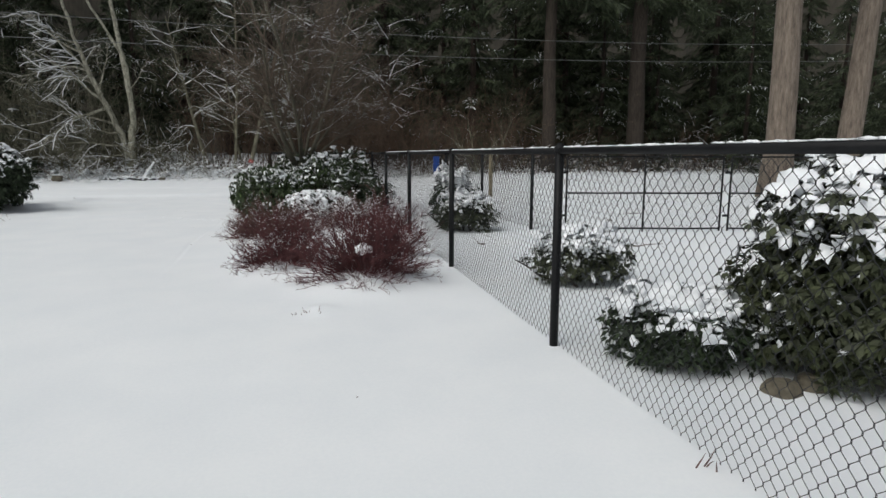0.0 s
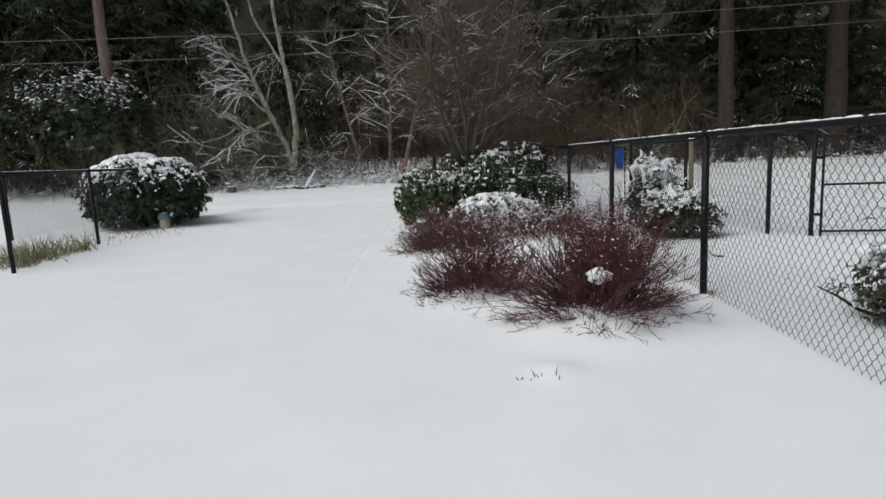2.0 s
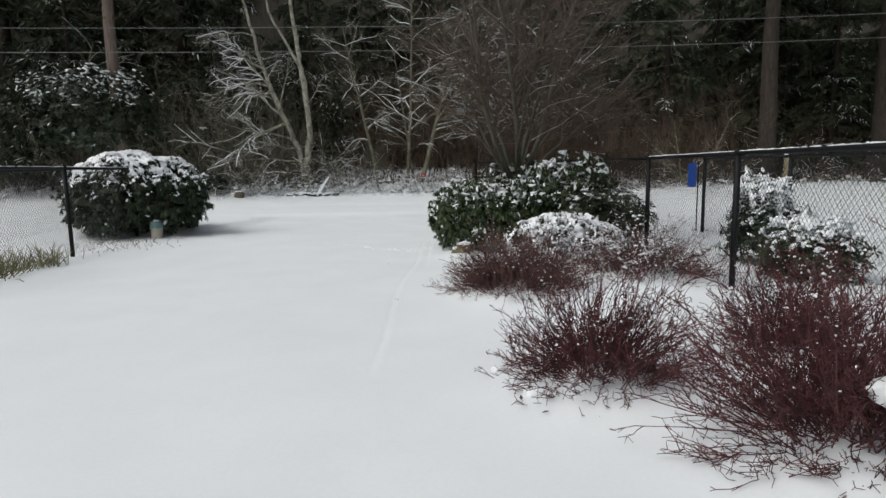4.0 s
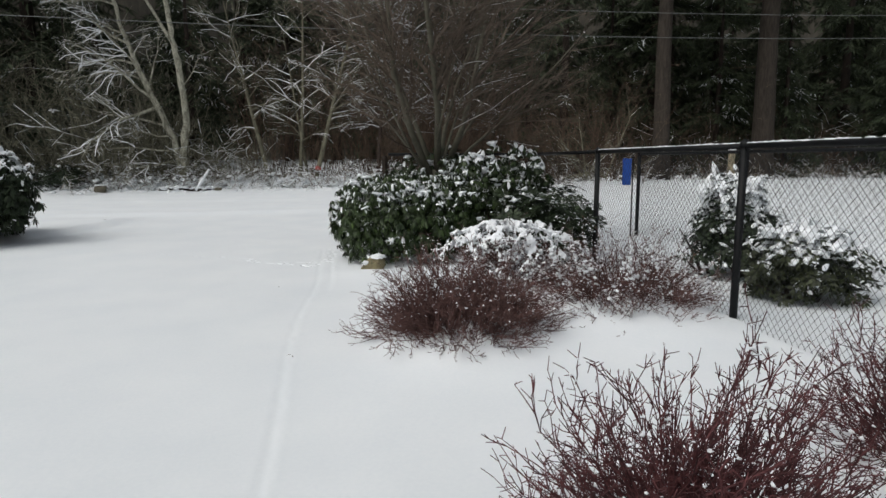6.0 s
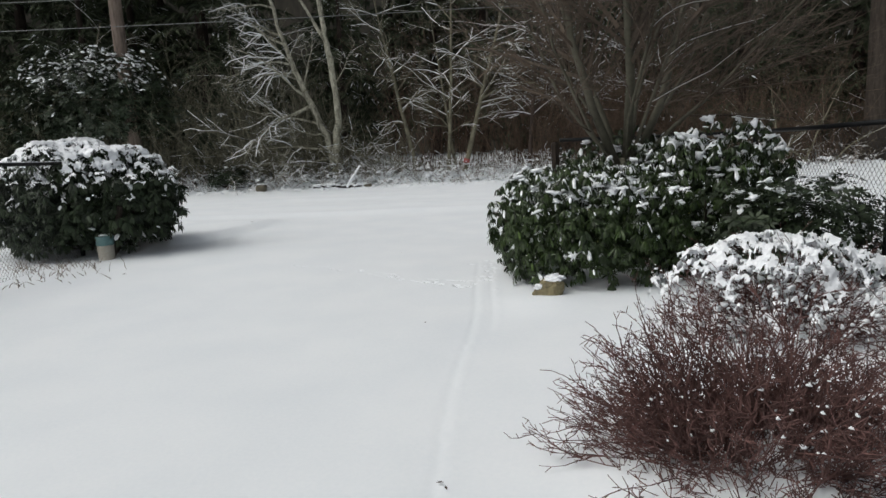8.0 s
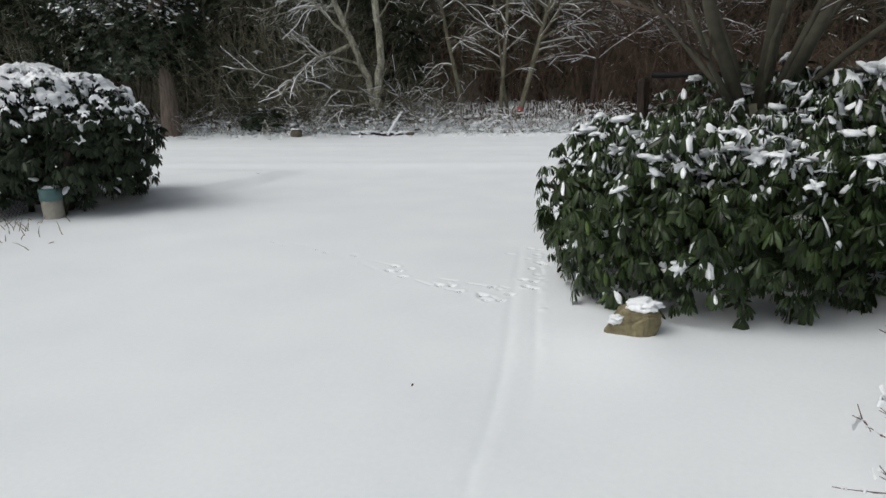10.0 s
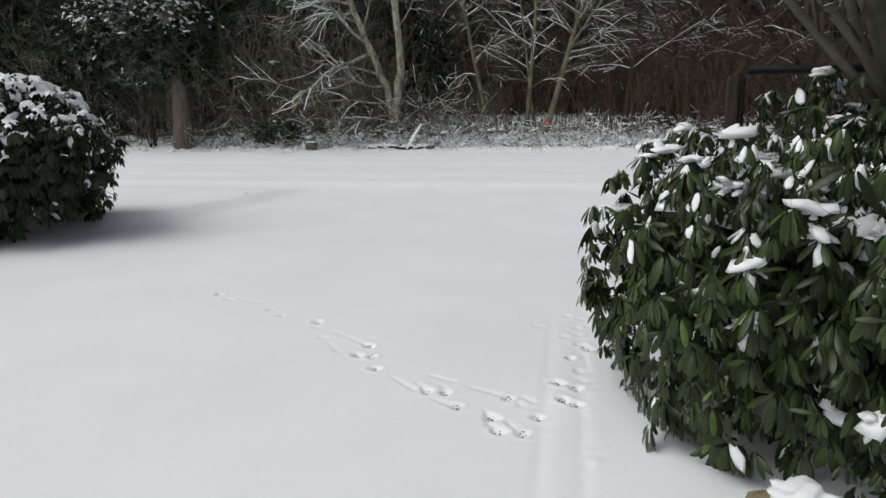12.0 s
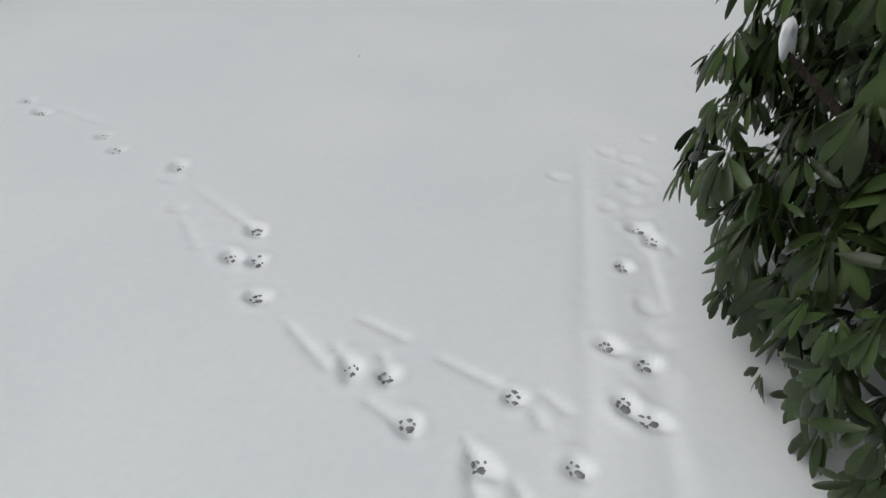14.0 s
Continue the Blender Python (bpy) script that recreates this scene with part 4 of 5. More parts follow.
# ---- enclosure extras ----
sign = thing("blue_panel", (5.12, 10.62, 0.0), "bright blue plastic panel hung on the fence", "panel")
bm = bmesh.new()
bmesh.ops.create_cube(bm, size=1.0)
bmesh.ops.scale(bm, vec=(0.165, 0.02, 0.46), verts=bm.verts)
bmesh.ops.bevel(bm, geom=bm.edges[:], offset=0.006, segments=2, affect="EDGES")
bmesh.ops.translate(bm, vec=(0, 0, 1.14), verts=bm.verts)
me = bpy.data.meshes.new("sheet")
bm.to_mesh(me)
bm.free()
me.materials.append(BLUE)
part("sheet", me, sign)
s = Soup()
s.tube([(0.13, 0.03, -0.05), (0.13, 0.03, 1.40)], 0.012, 6)
part("stake", s.mesh("stake", METAL), sign)

stake = thing("wooden_post", (6.2, 9.33, 0.0), "weathered pale wooden post with a snow cap", "post")
s = Soup()
s.tube([(0, 0, -0.1), (0.01, 0, 0.7), (0, 0, 1.46)], 0.05, 8)
part("shaft", s.mesh("shaft", OLD_WOOD), stake)
s = Soup()
s.batch(lumps(np.array([[0, 0, 1.48], [0.02, 0.01, 1.49]]), np.array([0.06, 0.05]), 0.6), LUMP_F)
part("snow_cap", s.mesh("snow_cap", SNOW_PAD, True), stake, "cap of snow")

# dead branches lying in the enclosure
for i, (x, y) in enumerate(((4.2, 3.9), (6.4, 3.2), (8.0, 6.5), (9.5, 7.8))):
    s = Soup()
    grow(s, None, (0, 0, 0.02), (rng.normal(), rng.normal(), 0.05), 0.45, 0.012, 0, [(4, 0.6, 0.5, 0.1, 0.03, 0), (0, 0, 0, 0.1, 0, 0)])
    o = tagged(new("fallen_twig", s.mesh("fallen_twig", TWIG_DARK)), "fallen dark twig lying on the snow", "twig")
    o.location = (x, y, ground_at(x, y))

# brushy branches sprawling at the edge of the woods
s, sn = Soup(), Soup()
for i in range(10):
    grow(s, sn, (11.6 + rng.normal(0, 0.8), 26.5 + rng.normal(0, 0.4), 0.5), (rng.normal(0.35, 0.8), -0.1, 0.75), rng.uniform(1.8, 3.4), 0.035, 0, [(5, 0.5, 0.5, 0.10, 0.05, 0), (4, 0.5, 0.5, 0.12, 0.05, 0), (0, 0, 0, 0.1, 0, 0)])
br = thing("brush_pile", (0, 0, 0), "sprawling bare branches lined with snow", "branches")
part("branch_mass", s.mesh("branch_mass", BARK_MOSS), br, kind="stuff")
part("snow_line", sn.mesh("snow_line", SNOW_PAD), br, kind="stuff")

# ---- cables over the road ----
for z in (6.62, 5.75):
    c = bpy.data.curves.new("overhead_cable", "CURVE")
    c.dimensions, c.bevel_depth = "3D", 0.011
    sp = c.splines.new("POLY")
    sp.points.add(40)
    for i in range(41):
        x = -70 + 150 * i / 40
        sp.points[i].co = (x, 22.0, z + 1.0 * ((x - 2) / 33) ** 2 * (0.55 if x < 2 else 1.0), 1)
    c.materials.append(CABLE)
    tagged(new("overhead_cable", c), "thin overhead cable strung along the road", "cable", "overhead cables")

# ---- trees at the edge of the woods ----
def bare_tree(name, at, stems, spec, mat, label, snowy=True, radius=0.12):
    f = thing(name, (at[0], at[1], ground_at(*at) - 0.1), label, "tree", "bare trees by the road")
    w, sn = Soup(), Soup()
    for start, dirn, length, r in stems:
        grow(w, sn if snowy else None, start, dirn, length, r, 0, spec)
    part("trunk", w.mesh("trunk", mat), f)
    if sn.n:
        part("snow_line", sn.mesh("snow_line", SNOW_PAD), f, "snow lying along the branches", "stuff")
    return f


OPEN = [(9, 0.9, 0.42, 0.04, 0.0, 0.01), (6, 0.7, 0.5, 0.10, 0.05, 0), (5, 0.7, 0.5, 0.14, 0.04, 0), (0, 0, 0, 0.15, 0.02, 0)]
FINE = [(20, 1.0, 0.30, 0.03, 0.0, 0.02), (8, 0.6, 0.5, 0.12, 0.07, 0), (6, 0.6, 0.5, 0.14, 0.05, 0), (0, 0, 0, 0.15, 0.02, 0)]

alder = thing("alder_tree", (-6.75, 30.4, 0.35), "pale forked alder with mossy leaning limbs and snow", "tree", "bare trees by the road")
w, sn = Soup(), Soup()
right_stem = np.array([[0, 0, 0], [0.06, 0, 1.4], [0.24, 0, 3.0], [0.10, 0, 5.2], [-0.10, 0, 6.2], [-0.20, 0, 7.4], [-0.45, 0, 10.0], [-0.5, 0, 13.0]])
left_stem = np.array([[-0.05, 0.1, 0.1], [-0.25, 0, 1.8], [-0.85, -0.1, 3.4], [-1.6, -0.2, 5.2], [-2.2, -0.3, 7.4], [-2.8, -0.3, 9.8]])
spur = np.array([[0.05, 0, 6.0], [-0.6, 0, 7.2], [-1.4, 0, 8.6], [-2.0, 0, 11.0]])


def gnarled(line, r0, r1, sides):
    """A stem along a line, with small bends and swellings."""
    n = 3 * len(line)
    t = np.linspace(0, len(line) - 1, n)
    pts = np.stack([np.interp(t, np.arange(len(line)), line[:, k]) for k in range(3)], -1)
    pts[1:-1] += rng.normal(0, 0.035, (n - 2, 3)) * np.array([1, 1, 0.3])
    w.tube(pts, np.linspace(r0, r1, n) * rng.uniform(0.86, 1.14, n), sides)


gnarled(right_stem, 0.21, 0.06, 9)
gnarled(left_stem, 0.17, 0.06, 9)
gnarled(spur, 0.09, 0.04, 7)
LINE["chance"], LINE["extra"] = 0.95, 0.009
LIMB = [(11, 0.75, 0.42, 0.15, 0.05, 0), (7, 0.8, 0.5, 0.24, 0.09, 0), (4, 0.8, 0.5, 0.28, 0.06, 0), (0, 0, 0, 0.15, 0.02, 0)]
for base, dirn, length, r in (((-0.85, -0.1, 3.5), (-1.0, -0.25, -0.28), 4.3, 0.085), ((-0.9, -0.1, 3.7), (-0.9, -0.1, 0.75), 4.2, 0.07), ((-0.5, 0, 2.6), (-1.0, -0.2, 0.30), 4.8, 0.065), ((-1.1, -0.1, 4.1), (-0.35, 0, 1.0), 4.0, 0.07),
                              ((-1.6, -0.2, 5.3), (-1.0, -0.2, 0.35), 3.4, 0.06), ((-0.2, 0, 1.5), (-1.0, -0.3, 0.12), 4.0, 0.055), ((0, 0, 1.0), (-1.0, -0.4, 0.1), 3.2, 0.045), ((-2.0, -0.2, 6.6), (-0.9, 0.1, 0.3), 3.0, 0.05), ((0.2, 0, 4.4), (0.8, 0, 0.7), 2.2, 0.03), ((-1.3, -0.1, 4.6), (-1.0, 0.1, 0.6), 3.0, 0.055), ((-1.9, -0.2, 6.2), (-0.7, -0.1, 0.8), 3.2, 0.055), ((-1.2, -0.1, 4.4), (0.25, 0.1, 1.0), 2.6, 0.045), ((-2.3, -0.3, 7.8), (-1.0, 0, 0.5), 2.6, 0.045), ((-1.5, -0.2, 5.0), (-1.0, -0.3, -0.05), 3.4, 0.05), ((-0.4, 0, 2.2), (-1.0, 0.1, -0.05), 3.0, 0.05)):
    grow(w, sn, base, dirn, length, r, 0, LIMB)
part("trunk", w.mesh("trunk", BARK_ALDER), alder)
part("snow_line", sn.mesh("snow_line", SNOW_PAD), alder, "snow lying along the limbs", "stuff")

LINE["chance"], LINE["extra"] = 0.7, 0.006
tag_tree = bare_tree("slender_tree", (-0.75, 30.6), [((0, 0, 0), (0.22, 0, 1), 9.5, 0.125), ((-0.75, 0.2, 0), (0.03, 0, 1), 10.0, 0.10), ((-0.35, 0.3, 0), (-0.12, 0.1, 1), 7.5, 0.07)], FINE, BARK_MOSS, "slender grey tree clump with a red ribbon")
s = Soup()
s.tube([(0.10, 0, 0.48), (0.12, 0, 0.56), (0.15, 0, 0.66)], [0.15, 0.15, 0.145], 10)
part("ribbon", s.mesh("ribbon", RIBBON), tag_tree, "red ribbon tied round the trunk")
bare_tree("slender_tree", (-3.0, 31.5), [((0, 0, 0), (-0.25, -0.1, 1), 8.5, 0.11)], FINE, BARK_MOSS, "bare tree with fine snowy side branches")
bare_tree("slender_tree", (2.3, 31.4), [((0, 0, 0), (0.05, 0, 1), 9.5, 0.11)], FINE, BARK_GREY, "slender grey tree with fine twigs")
bare_tree("slender_tree", (4.5, 34.0), [((0, 0, 0), (0.0, 0, 1), 11, 0.15), ((0.6, 0, 0), (0.1, 0, 1), 9, 0.10)], FINE, BARK_DARK, "dark slender trees behind the thicket")
bare_tree("slender_tree", (7.5, 33.5), [((0, 0, 0), (0.08, 0, 1), 9.0, 0.11)], FINE, BARK_DARK, "dark slender tree with fine twigs")
bare_tree("slender_tree", (-11.0, 31.8), [((0, 0, 0), (0.3, -0.2, 1), 7.0, 0.10)], OPEN, BARK_MOSS, "leaning mossy tree by the road")
bare_tree("slender_tree", (-19.5, 31.5), [((0, 0, 0), (0.3, -0.2, 1), 8.0, 0.11)], OPEN, BARK_MOSS, "leaning mossy tree by the road")


def conifer_mesh(h, width, n_branch, snowy, bare):
    """Foliage and snow meshes of a drooping conifer whose lowest boughs start at bare metres."""
    fol, sn = Soup(), Soup()
    P, D, S, W = [], [], [], []
    for i in range(n_branch):
        t = rng.uniform(0, 1) ** 1.15
        z = bare + (h - bare) * t
        az = rng.uniform(0, 6.283)
        reach = width * (1 - t) ** 0.75 * rng.uniform(0.6, 1.05) + 0.3
        out = np.array([math.cos(az), math.sin(az), 0])
        white = rng.uniform() < 4 * snowy
        m = max(4, int(reach * 6))
        k = np.linspace(0.15, 1, m)
        pts = np.array([0, 0, z]) + out * (k * reach)[:, None] + np.array([0, 0, 1.0]) * (-0.32 * reach * k**1.6)[:, None]
        for q in pts:
            for sgn in (-1, 1, 0):
                side = np.array([-out[1], out[0], 0]) * sgn
                P.append(q + 0.06 * rng.standard_normal(3))
                D.append(unit(out * 0.55 + side * 0.8 + np.array([0, 0, -0.45]) + 0.25 * rng.standard_normal(3)))
                W.append(white and rng.uniform() < 0.4)
                S.append(rng.uniform(0.35, 0.75) * (0.6 + 0.15 * width))
    P, D, S = np.array(P), np.array(D), np.array(S)
    ax = frames(D, unit(np.array([[0.1, 0.1, 1.0]]) + 0.5 * rng.standard_normal((len(P), 3))))
    fol.batch(place(SPRAY_V, ax, P, S), SPRAY_F)
    pick = np.array(W)
    at = P[pick] + D[pick] * (S[pick] * 0.2)[:, None] + np.array([0, 0, 0.04])
    flat = frames(D[pick], np.array([[0.0, 0.0, 1.0]]) + 0.2 * rng.standard_normal((int(pick.sum()), 3)))
    sn.batch(place(SPRAY_V * np.array([1, 0.7, 1]), flat, at, S[pick] * rng.uniform(0.3, 0.9, int(pick.sum()))), SPRAY_F)
    return fol.mesh("crown", NEEDLE), sn.mesh("snow_cover", SNOW_PAD)


# unseen crown above the view, added to shade the woods and yard under it
FIR_SHADE_CROWN = conifer_mesh(24.0, 4.6, 150, 0.03, 11.5)


def tall_trunk(at, r, lean, mat, label, h=22.0, stubs=True):
    f = thing("tall_fir", (at[0], at[1], ground_at(*at) - 0.2), label, "tree", "tall trunks at the woods' edge")
    w = Soup()
    z = np.linspace(0, h, 12)
    pts = np.c_[lean[0] * z + 0.05 * np.sin(z * 0.6), lean[1] * z, z]
    rad = r * (1 - 0.55 * z / h) + r * 0.35 * np.exp(-z / 0.5)
    w.tube(pts, rad, 14)
    part("trunk", w.mesh("trunk", mat, True), f)
    # the added crown out of view, which keeps sky light off what stands below
    crown, white = FIR_SHADE_CROWN
    part("crown", crown, f)
    part("snow_cover", white, f, kind="stuff")
    if stubs:
        w = Soup()
        for i in range(14):
            zz = rng.uniform(3, h * 0.7)
            az = rng.uniform(0, 6.28)
            q = (lean[0] * zz, lean[1] * zz, zz)
            grow(w, None, q, (math.cos(az), math.sin(az), 0.1), rng.uniform(0.8, 2.4), 0.025, 0, [(4, 0.6, 0.5, 0.1, 0.06, 0), (0, 0, 0, 0.1, 0, 0)])
        part("branch_mass", w.mesh("branch_mass", TWIG_DARK), f, kind="stuff")
    return f


tall_trunk((17.95, 31.4), 0.47, (0.0, 0), BARK_FIR, "straight brown fir trunk at the edge of the woods")
tall_trunk((24.6, 31.8), 0.62, (0.0, 0), BARK_FIR, "thick grey-brown fir trunk at the edge of the woods")
tall_trunk((17.15, 11.6), 0.45, (-0.006, 0), BARK_PALE, "massive furrowed fir trunk in the snowy yard", stubs=False)
tall_trunk((19.5, 11.3), 0.38, (0.09, 0), BARK_PALE, "leaning furrowed fir trunk in the snowy yard", stubs=False)
tall_trunk((-15.75, 29.3), 0.33, (-0.003, 0), BARK_CEDAR, "reddish cedar trunk beside the road", h=24)


# ---- conifers of the woods ----
def conifer(at, h, width, n_branch, snowy, bare, label):
    f = thing("conifer", (at[0], at[1], ground_at(*at) - 0.2), label, "tree", "conifers of the woods")
    w = Soup()
    w.tube([(0, 0, 0), (0.05, 0, h * 0.5), (0, 0, h)], [0.03 * h * 0.55, 0.01 * h, 0.02], 8)
    part("trunk", w.mesh("trunk", BARK_DARK, True), f)
    c, s = conifer_mesh(h, width, n_branch, snowy, bare)
    part("crown", c, f)
    part("snow_cover", s, f, "scattered snow on the boughs", "stuff")
    return f


kinds = [conifer((14.5, 37.0), 19, 3.6, 135, 0.05, 1.5, "dark conifer with scattered snow on its boughs"), conifer((-22.0, 36.0), 16, 3.4, 135, 0.04, 0.8, "dark conifer with scattered snow on its boughs"), conifer((21.0, 38.0), 22, 4.0, 150, 0.03, 2.5, "tall dark conifer in the woods")]
spots = []
for row, (y0, step, count) in enumerate(((38.5, 4.2, 20), (44.5, 4.6, 24))):
    for i in range(count):
        x = (i - count / 2 + 0.5) * step + rng.uniform(-1.2, 1.2) + (row % 2) * step / 2 + 3
        spots.append((x, y0 + rng.uniform(-1.8, 1.8)))
for i, (x, y) in enumerate(spots):
    if y < 42 and -6 < x < 4:
        y += 5
    copy_thing(kinds[i % 3], pose(x, y, ground_at(x, y) - 0.2, 0, 0, float(rng.uniform(0, 360))) @ Matrix.Scale(float(rng.uniform(0.85, 1.2)), 4))
for x, y, sc in ((-20.5, 31.0, 0.45), (-24.0, 31.5, 0.5), (-12.5, 33.5, 0.6), (27.0, 33.0, 0.7), (33.0, 31.0, 0.8), (23.5, 34.5, 0.8), (38.0, 28.0, 0.8), (-30.0, 32.0, 0.8), (29.0, 17.0, 0.7), (36.0, 15.0, 0.9)):
    copy_thing(kinds[1], pose(x, y, ground_at(x, y) - 0.2, 0, 0, float(rng.uniform(0, 360))) @ Matrix.Scale(sc, 4))

conifer((-21.5, 31.8), 7.6, 2.8, 260, 0.10, 1.9, "dark drooping conifer among the evergreens")

# ivy-clad mass of evergreens on the far left, and round the cedar
leaf_shrub("evergreen_thicket", (-17.3, 29.4), (3.6, 1.6), 6.2, "tall dark holly thicket flecked with snow", "thicket", 3400, 6, 0.22, IVY, 0.08, droop=0.4, low=2.3, inner=0.5, lumpy=0.25, seed=21.0, template=LEAFLET_V, faces=LEAFLET_F, pad=1.7)
leaf_shrub("evergreen_thicket", (-13.2, 32.0), (2.2, 1.4), 3.6, "dark ivy thicket behind the verge", "thicket", 1000, 6, 0.24, IVY, 0.02, droop=0.3, low=0.3, inner=0.5, seed=23.0, template=LEAFLET_V, faces=LEAFLET_F)
leaf_shrub("evergreen_shrub", (-11.6, 29.6), (1.0, 0.6), 0.95, "low dark evergreen at the road's edge", "shrub", 420, 6, 0.13, IVY, 0.08, droop=0.1, low=0.05, inner=0.4, seed=25.0, template=LEAFLET_V, faces=LEAFLET_F)


# ---- undergrowth ----
def thicket(name, x0, x1, y0, y1, n, h, mat, label, snowy, spread=0.5, thick=0.012):
    w, sn = Soup(), Soup()
    for i in range(n):
        x, y = rng.uniform(x0, x1), rng.uniform(y0, y1)
        L = h * rng.uniform(0.4, 1.15)
        pts, d = bend_path((x, y, ground_at(x, y) - 0.05), (rng.normal(0, spread), rng.normal(0, spread), 1.0), L, 5, 0.12, 0.10 if spread > 0.6 else 0.02)
        w.tube(pts, np.linspace(thick, thick * 0.35, 5), 3, False)
        for j in range(4):
            q = pts[rng.integers(1, 5)]
            tw, _ = bend_path(q, d + 0.7 * rng.standard_normal(3), L * rng.uniform(0.2, 0.5), 3, 0.2, 0.03)
            w.tube(tw, np.linspace(thick * 0.5, thick * 0.25, 3), 3, False)
            if rng.uniform() < snowy:
                sn.tube(tw + np.array([0, 0, thick * 0.6]), thick * 0.5, 3, False)
            for _ in range(2):
                q2 = tw[rng.integers(1, 3)]
                w.tube(np.array([q2, q2 + unit(d + 0.9 * rng.standard_normal(3)) * L * rng.uniform(0.1, 0.25)]), thick * 0.28, 3, False)
    f = thing(name, (0, 0, 0), label, "undergrowth", kind="stuff")
    part("twigs", w.mesh("twigs", mat), f, kind="stuff")
    if sn.n:
        part("snow_line", sn.mesh("snow_line", SNOW_PAD), f, kind="stuff")
    return f


thicket("undergrowth", -26, 12, 28.95, 32.5, 1150, 1.0, STRAW, "tangled dead stalks and brambles along the bank", 0.95, 0.9)
thicket("undergrowth", -14, -3, 30.0, 32.5, 320, 2.4, BARK_MOSS, "arching mossy brambles under the alder", 0.5, 0.9, 0.016)
thicket("undergrowth", 2, 16, 30.0, 35.0, 560, 4.2, TWIG_DARK, "tall brown thicket at the woods' edge", 0.0, 0.25, 0.016)
thicket("undergrowth", -5, 9, 32.0, 36.0, 300, 5.5, TWIG_DARK, "brown saplings inside the woods", 0.0, 0.2, 0.02)
thicket("undergrowth", 10, 36, 29.5, 33.0, 400, 1.3, STRAW, "snowy brush along the back of the yard", 0.5, 0.7)
thicket("undergrowth", 16, 36, 32.0, 36.0, 360, 3.4, TWIG_DARK, "bare brush under the tall firs", 0.12, 0.5, 0.016)

thicket("undergrowth", -24, -7, 29.9, 33.0, 620, 4.6, BARK_MOSS, "grey-brown bare saplings among the conifers", 0.0, 0.35, 0.02)

# low snowy bramble leaves along the bank
s, sn = Soup(), Soup()
k = 1500
bx = rng.uniform(-15, 9, k)
by = 29.1 + np.abs(rng.normal(0, 1.0, k))
p = np.c_[bx, by, ground_height(bx, by) + rng.uniform(0.0, 0.75, k) * np.clip((by - 28.9) / 1.2, 0.15, 1) * (0.7 + wobble(np.c_[bx, by, 0 * bx], 1.5, 0.4))]
leafy(s, sn, p, np.tile([0.0, -0.3, 0.9], (k, 1)), 6, 0.11, 0.3, LEAFLET_V, LEAFLET_F, 0.32, 1.7)
bramble = thing("bramble", (0, 0, 0), "dark low brambles flecked with snow along the bank", "undergrowth", kind="stuff")
part("leaf_mass", s.mesh("leaf_mass", LEAF_OLIVE), bramble, kind="stuff")
part("snow_cover", sn.mesh("snow_cover", SNOW_PAD, True), bramble, kind="stuff")

# clods of snow along the bank
k = 2000
bx, by = rng.uniform(-26, 36, k), 28.6 + np.abs(rng.normal(0, 1.3, k))
bz = ground_height(bx, by)
s = Soup()
s.batch(lumps(np.c_[bx, by, bz + rng.uniform(0, 0.35, k) * (by > 29.4)], rng.uniform(0.2, 1.0, k) ** 2 * 0.13, 0.8, rough=0.45), LUMP_F)
tagged(new("snow_clods", s.mesh("snow_clods", SNOW_PAD, True)), "lumps of snow caught on the low brush", "snow", kind="stuff")

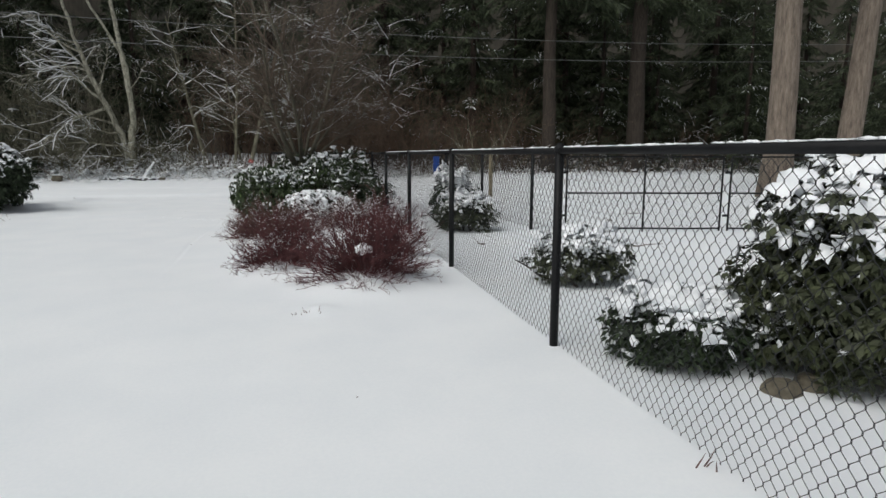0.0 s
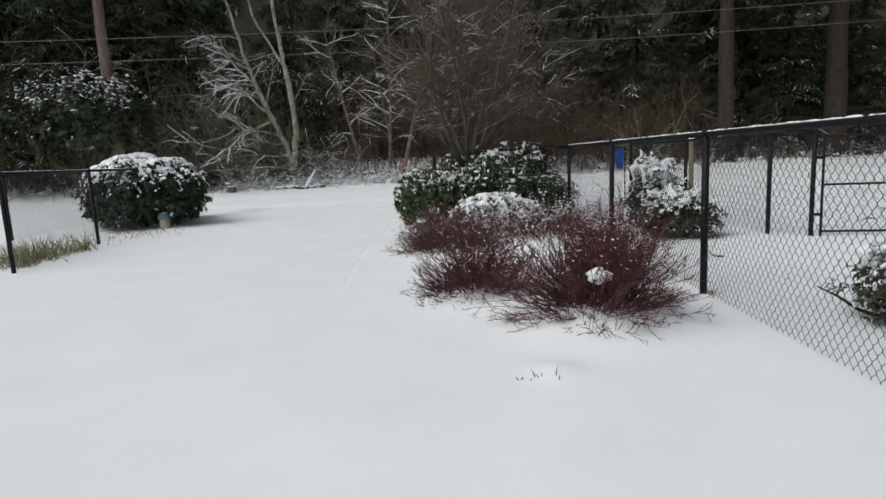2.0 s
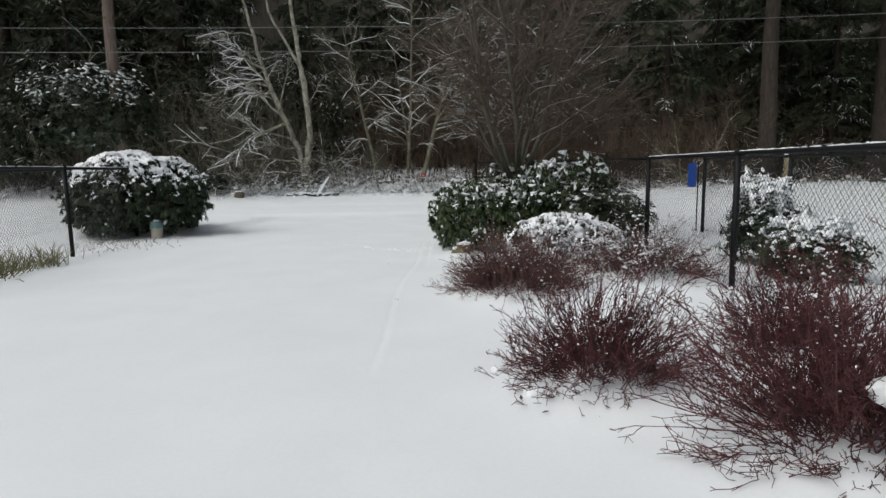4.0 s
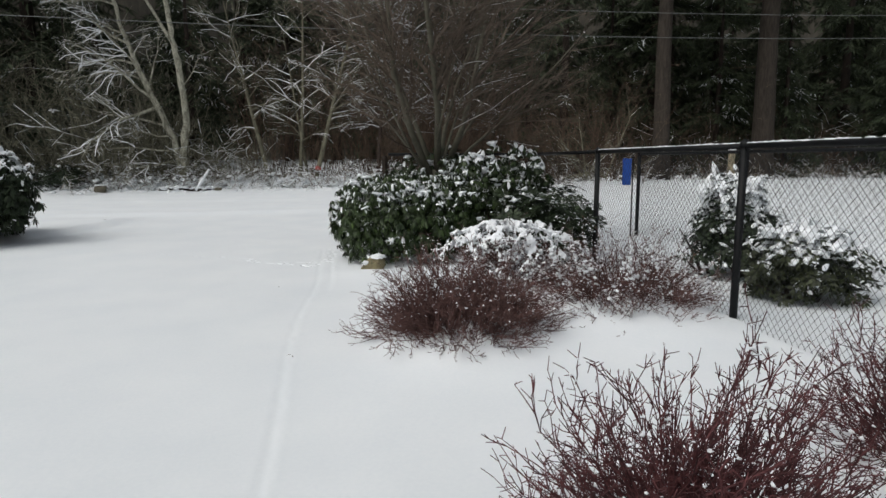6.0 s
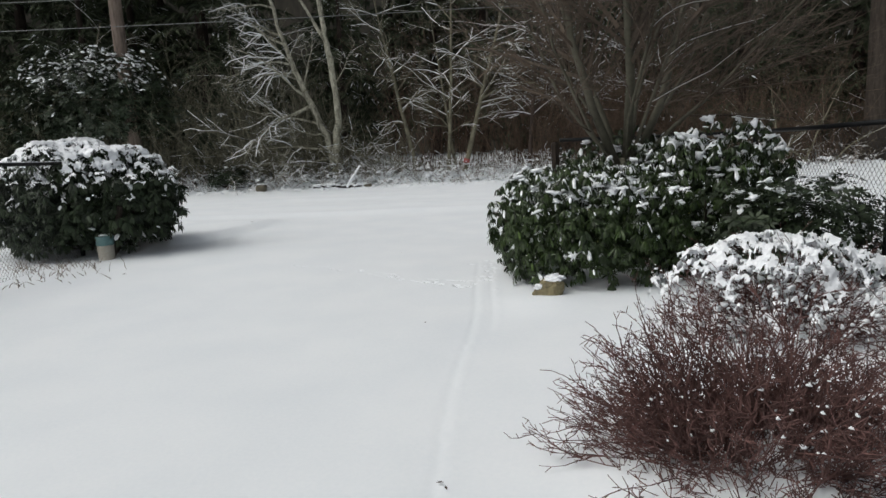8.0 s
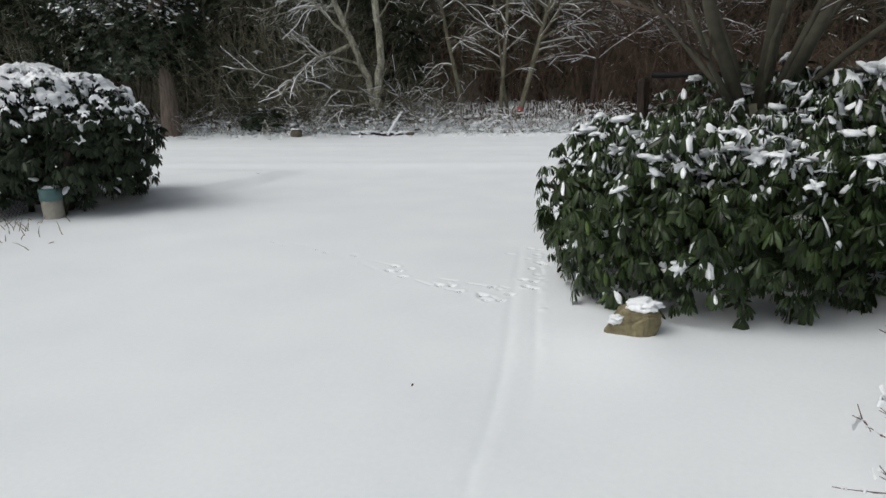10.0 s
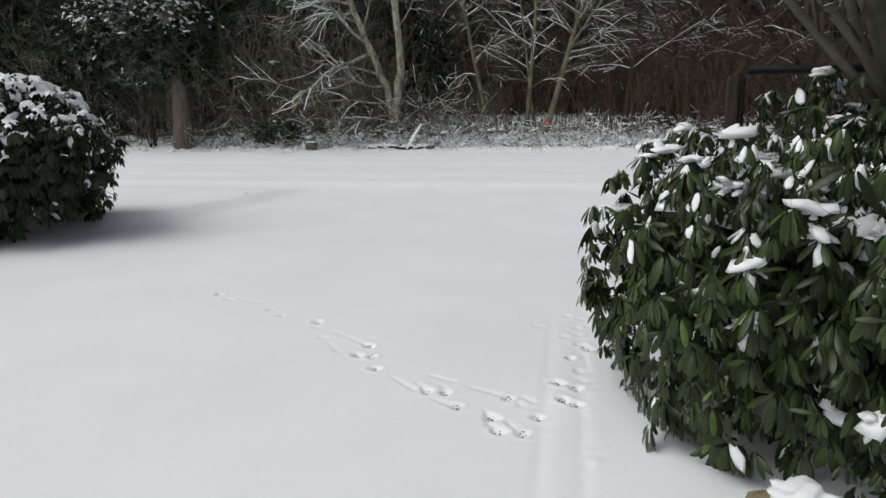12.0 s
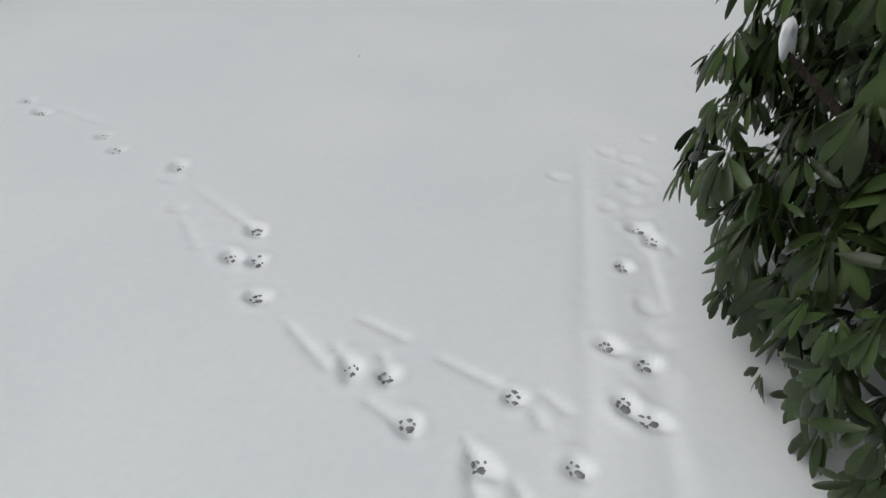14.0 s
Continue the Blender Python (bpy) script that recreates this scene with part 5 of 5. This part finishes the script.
# shed among the trees
shed = thing("garden_shed", (-19.8, 34.2, ground_at(-19.8, 34.2)), "small tan wooden shed with snow on its roof", "shed")
for i in range(16):
    s = Soup()
    x = -1.9 + 0.253 * i
    s.tube([(x, -1.2, -0.2), (x, -1.2, 1.0), (x, -1.2, 2.0)], [0.125, 0.125, 0.125], 4)
    part("board", s.mesh("board", OLD_WOOD), shed)
for nm, mat, lift, over in (("roof", BARK_DARK, 0.0, 0.0), ("snow_cover", SNOW_PAD, 0.07, 0.03)):
    bm = bmesh.new()
    bmesh.ops.create_cube(bm, size=1.0)
    for v in bm.verts:
        v.co = Vector((v.co.x * (4.6 + over), v.co.y * 3.2, v.co.z * 0.08 + 2.25 + lift + 0.16 * v.co.y))
    bmesh.ops.bevel(bm, geom=bm.edges[:], offset=0.02, segments=2, affect="EDGES")
    me = bpy.data.meshes.new(nm)
    bm.to_mesh(me)
    bm.free()
    me.materials.append(mat)
    part(nm, me, shed)
s = Soup()
for x, y in ((-1.85, 1.3), (1.85, 1.3)):
    s = Soup()
    s.tube([(x, y, -0.2), (x, y, 2.5)], 0.07, 4)
    part("post", s.mesh("post", OLD_WOOD), shed)

# log, stick and rocks at the road's far edge
log = thing("fallen_log", (-6.3, 29.05, 0.08), "fallen log under a crust of snow by the road", "log")
s = Soup()
s.tube([(-1.2, 0, 0.0), (-0.3, 0.05, 0.06), (0.5, 0, 0.04), (1.3, 0.05, 0.02)], [0.13, 0.15, 0.14, 0.12], 10)
part("wood", s.mesh("wood", BARK_DARK, True), log)
s = Soup()
q = np.c_[rng.uniform(-1.25, 1.3, 70), rng.uniform(-0.15, 0.04, 70), rng.uniform(0.08, 0.17, 70)]
s.batch(lumps(q, rng.uniform(0.08, 0.18, 70), 0.5), LUMP_F)
part("snow_cap", s.mesh("snow_cap", SNOW_PAD, True), log, "crust of snow", "stuff")
stick = Soup()
stick.tube([(-5.95, 28.9, 0.10), (-5.65, 28.85, 0.55), (-5.33, 28.9, 1.02)], [0.055, 0.06, 0.05], 8)
tagged(new("leaning_stick", stick.mesh("leaning_stick", SNOW_PAD, True)), "pale snow-covered stick leaning on a log", "stick")
boulder("rock", (-9.85, 28.9, 0.20), (0.24, 0.2, 0.18), ROCK, "dark roadside rock topped with snow", True, 6.0)
boulder("rock", (-5.0, 28.95, 0.13), (0.16, 0.14, 0.10), ROCK, "low roadside rock topped with snow", True, 8.0)

# ---- distance ----
ang = np.linspace(-1.25, 1.25, 60)
v = np.concatenate([np.c_[95 * np.sin(ang), 95 * np.cos(ang) - 20, np.full(60, -2.0)], np.c_[97 * np.sin(ang), 97 * np.cos(ang) - 20, 46 + 2.5 * np.sin(ang * 40) + 2 * np.sin(ang * 91)]])
tagged(new("backdrop", mesh("backdrop", v, [(i, i + 1, 61 + i, 60 + i) for i in range(59)], FAR_WOOD)), "dark distant woods", "woods", kind="structure")
